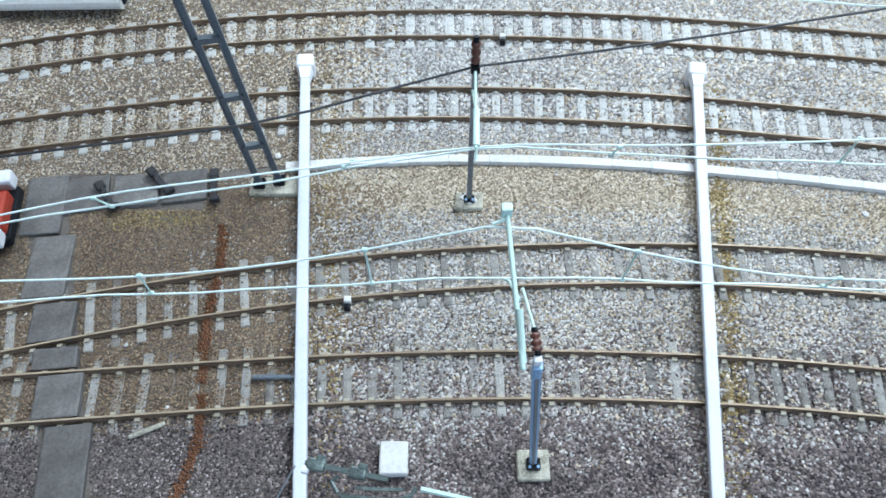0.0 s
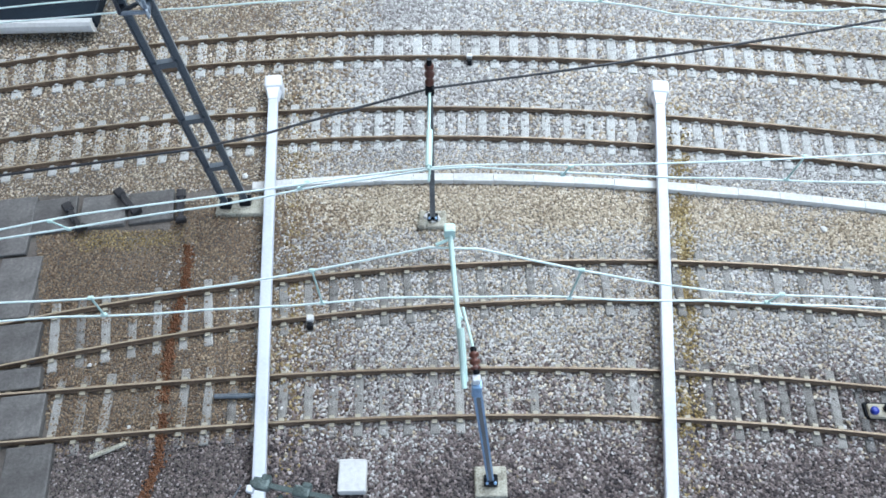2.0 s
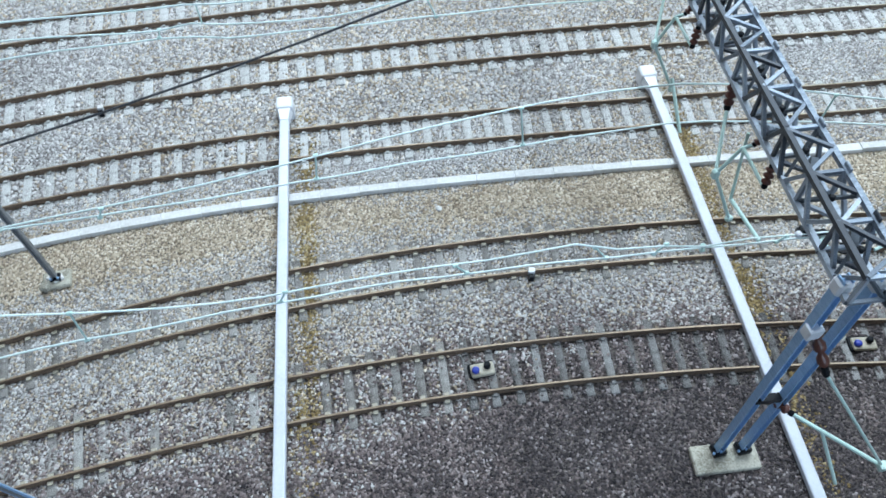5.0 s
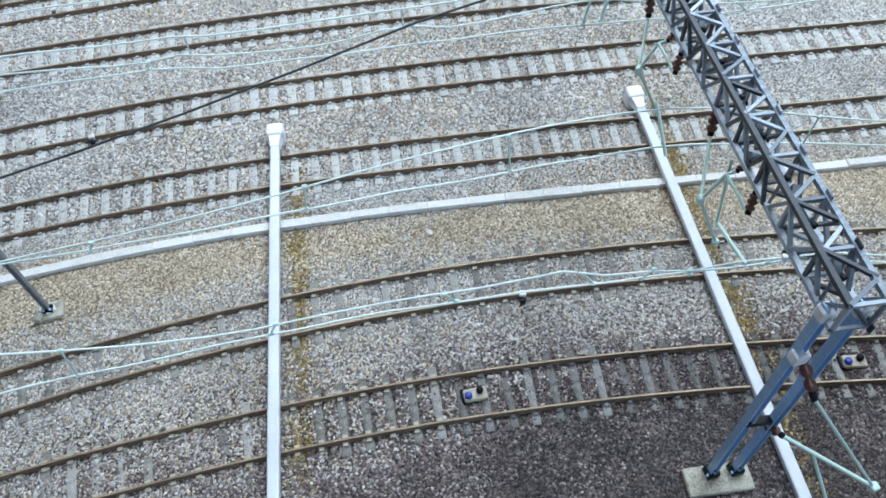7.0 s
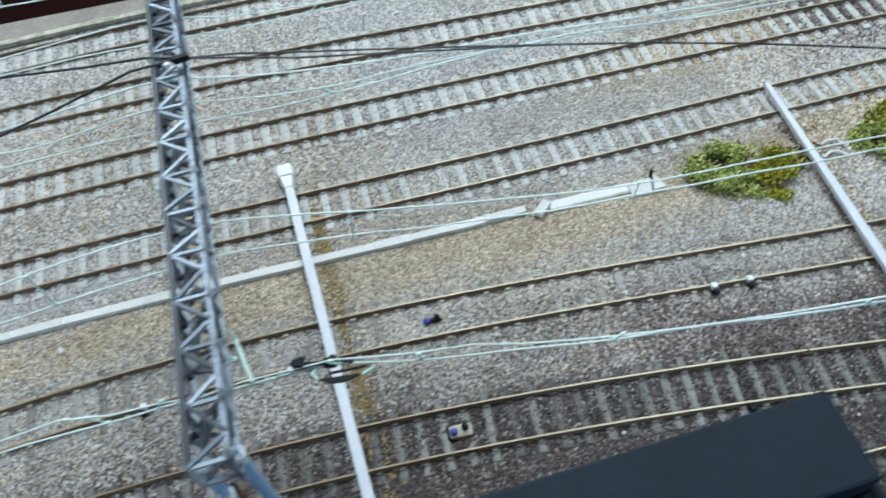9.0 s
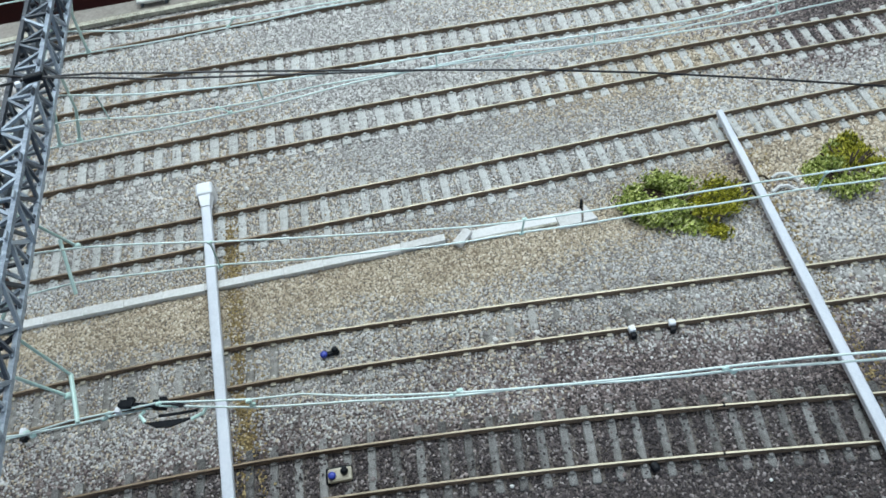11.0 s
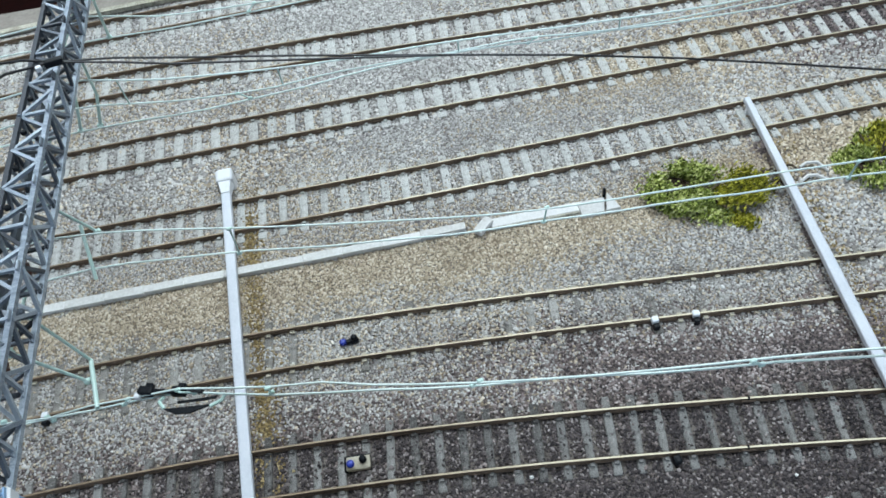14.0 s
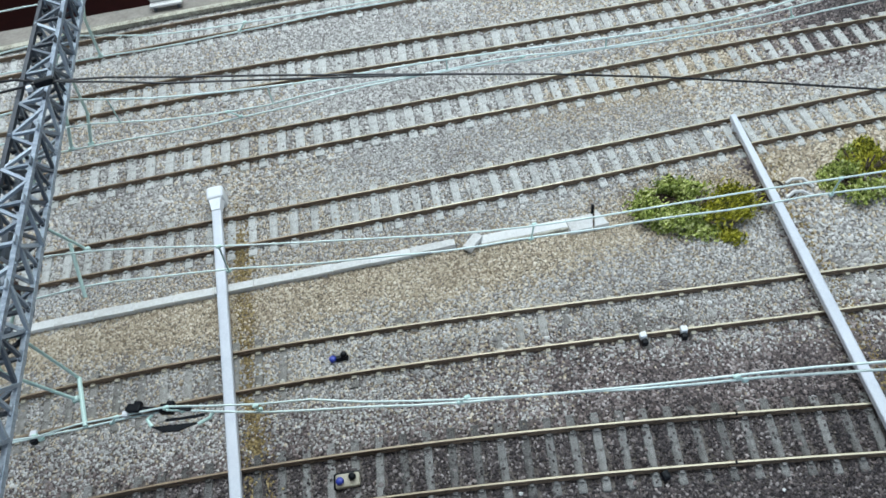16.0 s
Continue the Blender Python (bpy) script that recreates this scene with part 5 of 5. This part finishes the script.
def grains():
    rs = np.random.RandomState(5)
    clouds = []
    for x0, x1, y0, y1, cell in ((-0.22, 0.50, -0.045, 0.215, 0.00070), (-0.26, 0.70, 0.215, 0.42, 0.00098), (0.50, 0.72, -0.045, 0.215, 0.00096)):
        gx, gy = np.meshgrid(np.arange(x0, x1, cell), np.arange(y0, y1, cell))
        gx, gy = gx.ravel() + rs.uniform(-0.5, 0.5, gx.size) * cell, gy.ravel() + rs.uniform(-0.5, 0.5, gy.size) * cell
        clouds.append(np.c_[gx, gy, np.full(gx.size, cell)])
    p = np.concatenate(clouds)
    x, y, size = p[:, 0], p[:, 1], p[:, 2]
    keep = y < 0.4020 - 0.18 * (x - 0.18) - 0.002
    keep &= y > 0.03 - 0.22 * np.maximum(0, x - 0.1)
    rough = value_noise(x, y, 0.012, 3)
    lift = np.zeros(len(x))
    loose = rs.rand(len(x))
    shade_gap = np.zeros(len(x), bool)
    for k in "abcdefs":
        off = y - centre(k, x)
        slope = (centre(k, x + 0.002) - centre(k, x - 0.002)) / 0.004
        lat = np.abs(off / np.sqrt(1 + slope ** 2))
        along_x = x + off * slope / (1 + slope ** 2)
        if k == "s":
            lat = np.where(x < 0.36, 1.0, lat)
        keep &= np.abs(lat - GAUGE / 2) > 0.0007
        inside = lat < 0.0140
        spots = SLEEPER_AT[k]
        i = np.clip(np.searchsorted(spots, along_x), 1, len(spots) - 1)
        near = np.minimum(np.abs(along_x - spots[i - 1]), np.abs(along_x - spots[i])) * np.sqrt(1 + slope ** 2)
        bury = {"a": 0.95, "b": 0.80, "c": 0.95, "d": 0.97, "e": 0.97, "f": 0.90, "s": 0.7}[k]
        half = {"dark": 0.0016, "narrow": 0.0016, "middle": 0.0019, "wide": 0.0023}[BREADTH[k]]
        sunk = np.where(lat < 0.0105, np.clip((-0.01 - x) / 0.05, 0, 0.88), 0.0) if k in "cdef" else (np.clip(1.2 - np.abs(x - 0.41) / 0.12, 0, 0.6) if k == "b" else np.clip((0.17 - x) / 0.12, 0, 0.52))
        keep &= ~(inside & (near < half) & (rough < bury - sunk) & (loose > 0.08))
        lift += np.where(inside & (near < half), 0.0006, 0.0)
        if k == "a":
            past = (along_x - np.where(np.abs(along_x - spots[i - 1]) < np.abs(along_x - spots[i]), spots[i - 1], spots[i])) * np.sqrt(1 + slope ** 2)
            # shade beside sleepers and rail feet, put in as lowered grains of dark gravel
            shade_gap = inside & (past > half - 0.0002) & (past < half + 0.0011 + 0.0007 * rough) & (x > 0.10) & (loose > 0.08)
            shade_gap |= (np.abs(lat - GAUGE / 2) < 0.0018) & (x > 0.16) & (loose > 0.35) & (near > half)
            lift += np.where(inside & ~shade_gap & (near > half) & (x > 0.10), 0.0003, 0.0) - np.where(shade_gap, 0.0005, 0.0)
    for cx, cy, rx, ry in ((-0.1315, 0.104, 0.0080, 0.080), (-0.1205, 0.1785, 0.0280, 0.0088)):
        keep &= ~((np.abs(x - cx - (y - cy) * -0.33) < rx) & (np.abs(y - cy) < ry)) if rx < 0.02 else ~((np.abs(x - cx) < rx) & (np.abs(y - cy) < ry))
    keep &= np.abs(y - trough_y(x)) > np.where(x < 0.37, 0.0021, 0.0)
    x, y, size, lift, shade_gap = x[keep], y[keep], size[keep], lift[keep], shade_gap[keep]
    n = len(x)
    s = size * rs.uniform(0.46, 0.80, n) * np.clip((x + 0.12) / 0.08, 0.72, 1.0) * np.where(rs.rand(n) < 0.05, 1.5, 1.0)
    yaw = rs.uniform(0, 2 * np.pi, n)
    ca, sa = np.cos(yaw), np.sin(yaw)
    z = 0.0006 + lift + rs.uniform(-0.0003, 0.0003, n) + 0.0004 * (value_noise(x, y, 0.02, 9) - 0.5)
    shape = np.array([(-1, -0.8, -0.6), (1, -0.8, -0.6), (1, 0.8, -0.6), (-1, 0.8, -0.6), (0.0, 0.0, 0.9)])
    local = shape[None] * s[:, None, None] + rs.uniform(-0.45, 0.45, (n, 5, 3)) * s[:, None, None]
    world_xyz = np.empty((n, 5, 3))
    world_xyz[:, :, 0] = x[:, None] + local[:, :, 0] * ca[:, None] - local[:, :, 1] * sa[:, None]
    world_xyz[:, :, 1] = y[:, None] + local[:, :, 0] * sa[:, None] + local[:, :, 1] * ca[:, None]
    world_xyz[:, :, 2] = z[:, None] + local[:, :, 2] * 0.85
    tri = np.array([(0, 1, 4), (1, 2, 4), (2, 3, 4), (3, 0, 4)])
    idx = (np.arange(n)[:, None, None] * 5 + tri[None]).reshape(-1)
    # which gravel lies where: stained bands beside the bars, warm strip by the trough, earth in the west; the near
    # side's dark gravel also carries the light's fall-off
    kind = np.zeros(n, int)
    r1, r2 = rs.rand(n), rs.rand(n)
    patch = value_noise(x, y, 0.022, 21) * 0.6 + value_noise(x, y, 0.007, 22) * 0.4
    ca_, cb_, cc_ = centre("a", x), centre("b", x), centre("c", x)
    tr = trough_y(np.clip(x, -0.1, 0.42))
    warm = np.exp(-((y - (tr - 0.012)) / 0.014) ** 2) * (0.95 + 0.9 * (patch - 0.4)) + 0.16 + 0.5 * (value_noise(x, y, 0.06, 31) - 0.5)
    warm += 1.0 * np.exp(-((x - 0.50) / 0.06) ** 2 - ((y - 0.205) / 0.016) ** 2)
    kind[r1 < warm] = 1
    dark = np.clip((ca_ + 0.004 - y) / 0.03, 0, 1) * np.clip((x - 0.04) / 0.14, 0.22, 1) * 1.05 + np.clip((cb_ + 0.004 - y) / 0.03, 0, 1) * np.clip((x - 0.30) / 0.09, 0, 1) * 0.62
    dark = np.maximum(dark, np.clip((ca_ + 0.016 - y) / 0.010, 0, 1) * np.clip((x - 0.16) / 0.10, 0, 1) * 1.2)
    # far east corner: the shade lying there is drawn with dark gravel
    dark = np.maximum(dark, np.clip((x - 0.53) / 0.08, 0, 1) * np.clip((y - 0.16) / 0.03, 0, 1) * 0.9)
    dark = np.maximum(dark, 0.30 * np.clip((ca_ + 0.03 - y) / 0.03, 0, 1) + 0.34 * np.clip((ca_ - 0.010 - y) / 0.02, 0, 1))
    dark = np.maximum(dark, 0.5 * np.clip((-0.07 - x) / 0.03, 0, 1) * np.clip((cb_ - 0.008 - y) / 0.015, 0, 1))
    dark = np.maximum(dark, 0.42 * np.clip((cb_ - 0.012 - y) / 0.03, 0, 1) * np.clip((x - 0.02) / 0.12, 0.45, 1))
    dark = np.maximum(dark, 0.92 * np.clip((ca_ + 0.014 - y) / 0.018, 0, 1) * np.clip((x - 0.12) / 0.08, 0.34, 1))
    dark = dark * (1.0 + 0.35 * np.clip((x - 0.28) / 0.06, 0, 1) * np.clip((ca_ + 0.018 - y) / 0.012, 0, 1))
    p = dark * (0.75 + 0.9 * (patch - 0.3))
    kind[r2 < p * 1.7] = 5
    kind[rs.rand(n) < np.clip((p - 0.38) / 0.60, 0, 1) * 0.95] = 3
    earth = np.clip((-0.01 - x) / 0.06, 0, 1) * (0.85 + 0.6 * (patch - 0.5))
    kind[(rs.rand(n) < earth * 1.25) & ((kind != 3) | (x < -0.06)) & ((kind != 5) | (x < -0.045))] = 4
    near_west = np.clip((-0.02 - x) / 0.03, 0, 1) * np.clip((ca_ - 0.008 - y) / 0.008, 0, 1)
    kind[rs.rand(n) < near_west * 1.1] = 5
    kind[rs.rand(n) < near_west * 0.45] = 3
    moss = np.exp(-((x + 0.108) / 0.020) ** 4 - ((y - 0.1650) / 0.0045) ** 2)
    far_west = (kind == 4) & (y > 0.182)
    kind[far_west & (rs.rand(n) < 0.66)] = 1
    kind[far_west & (rs.rand(n) < 0.10)] = 0
    kind[rs.rand(n) < moss * 1.1] = 2
    for fx, fy, gx, gy, wide in ((-0.0590, 0.2455, -0.0358, -0.010, 0.45), (0.1125, 0.2405, 0.0770, -0.005, 1.15), (0.2784, 0.2145, 0.2500, 0.001, 1.15), (0.5108, 0.1605, 0.4684, -0.020, 0.5)):
        u = np.clip((fy - y) / (fy - gy), -0.1, 1)
        bx = fx + (gx - fx) * u
        band = np.exp(-((x - bx - 0.0085) / 0.0042) ** 2) * wide * np.clip((fy - 0.01 - y) / 0.04 + 0.35, 0, 1) * (0.6 + 1.3 * (patch - 0.35))
        band *= np.where(y < ca_ - 0.012, 0.35, 1.0)
        kind[rs.rand(n) < band * 0.85] = 2
    # brown dirt along the last bar and under the roots
    stain = np.exp(-((x - 0.4965 - 0.37 * (y - 0.095)) / 0.0022) ** 2) * np.clip((y - 0.062) / 0.02, 0, 1) * np.clip((0.116 - y) / 0.01, 0, 1) * 1.1
    stain = np.maximum(stain, 0.9 * np.exp(-((x - 0.5045) / 0.0050) ** 2 - ((y - 0.1355) / 0.0095) ** 2))
    stain = np.maximum(stain, 0.6 * np.exp(-((x - 0.4990) / 0.0085) ** 2 - ((y - 0.1180) / 0.0070) ** 2))
    kind[rs.rand(n) < stain * (0.5 + patch)] = 5
    kind[shade_gap] = 3
    me = bpy.data.meshes.new("gravel")
    me.vertices.add(n * 5)
    me.vertices.foreach_set("co", world_xyz.reshape(-1))
    me.loops.add(len(idx))
    me.loops.foreach_set("vertex_index", idx.astype(np.int32))
    me.polygons.add(len(idx) // 3)
    me.polygons.foreach_set("loop_start", np.arange(0, len(idx), 3, dtype=np.int32))
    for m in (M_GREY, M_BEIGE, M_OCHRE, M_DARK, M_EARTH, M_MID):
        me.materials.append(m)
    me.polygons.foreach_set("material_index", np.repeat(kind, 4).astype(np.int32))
    me.update(calc_edges=True)
    tagged(new("gravel", me), "fine grey, beige and ochre gravel between the tracks", "gravel", kind="stuff")


grains()
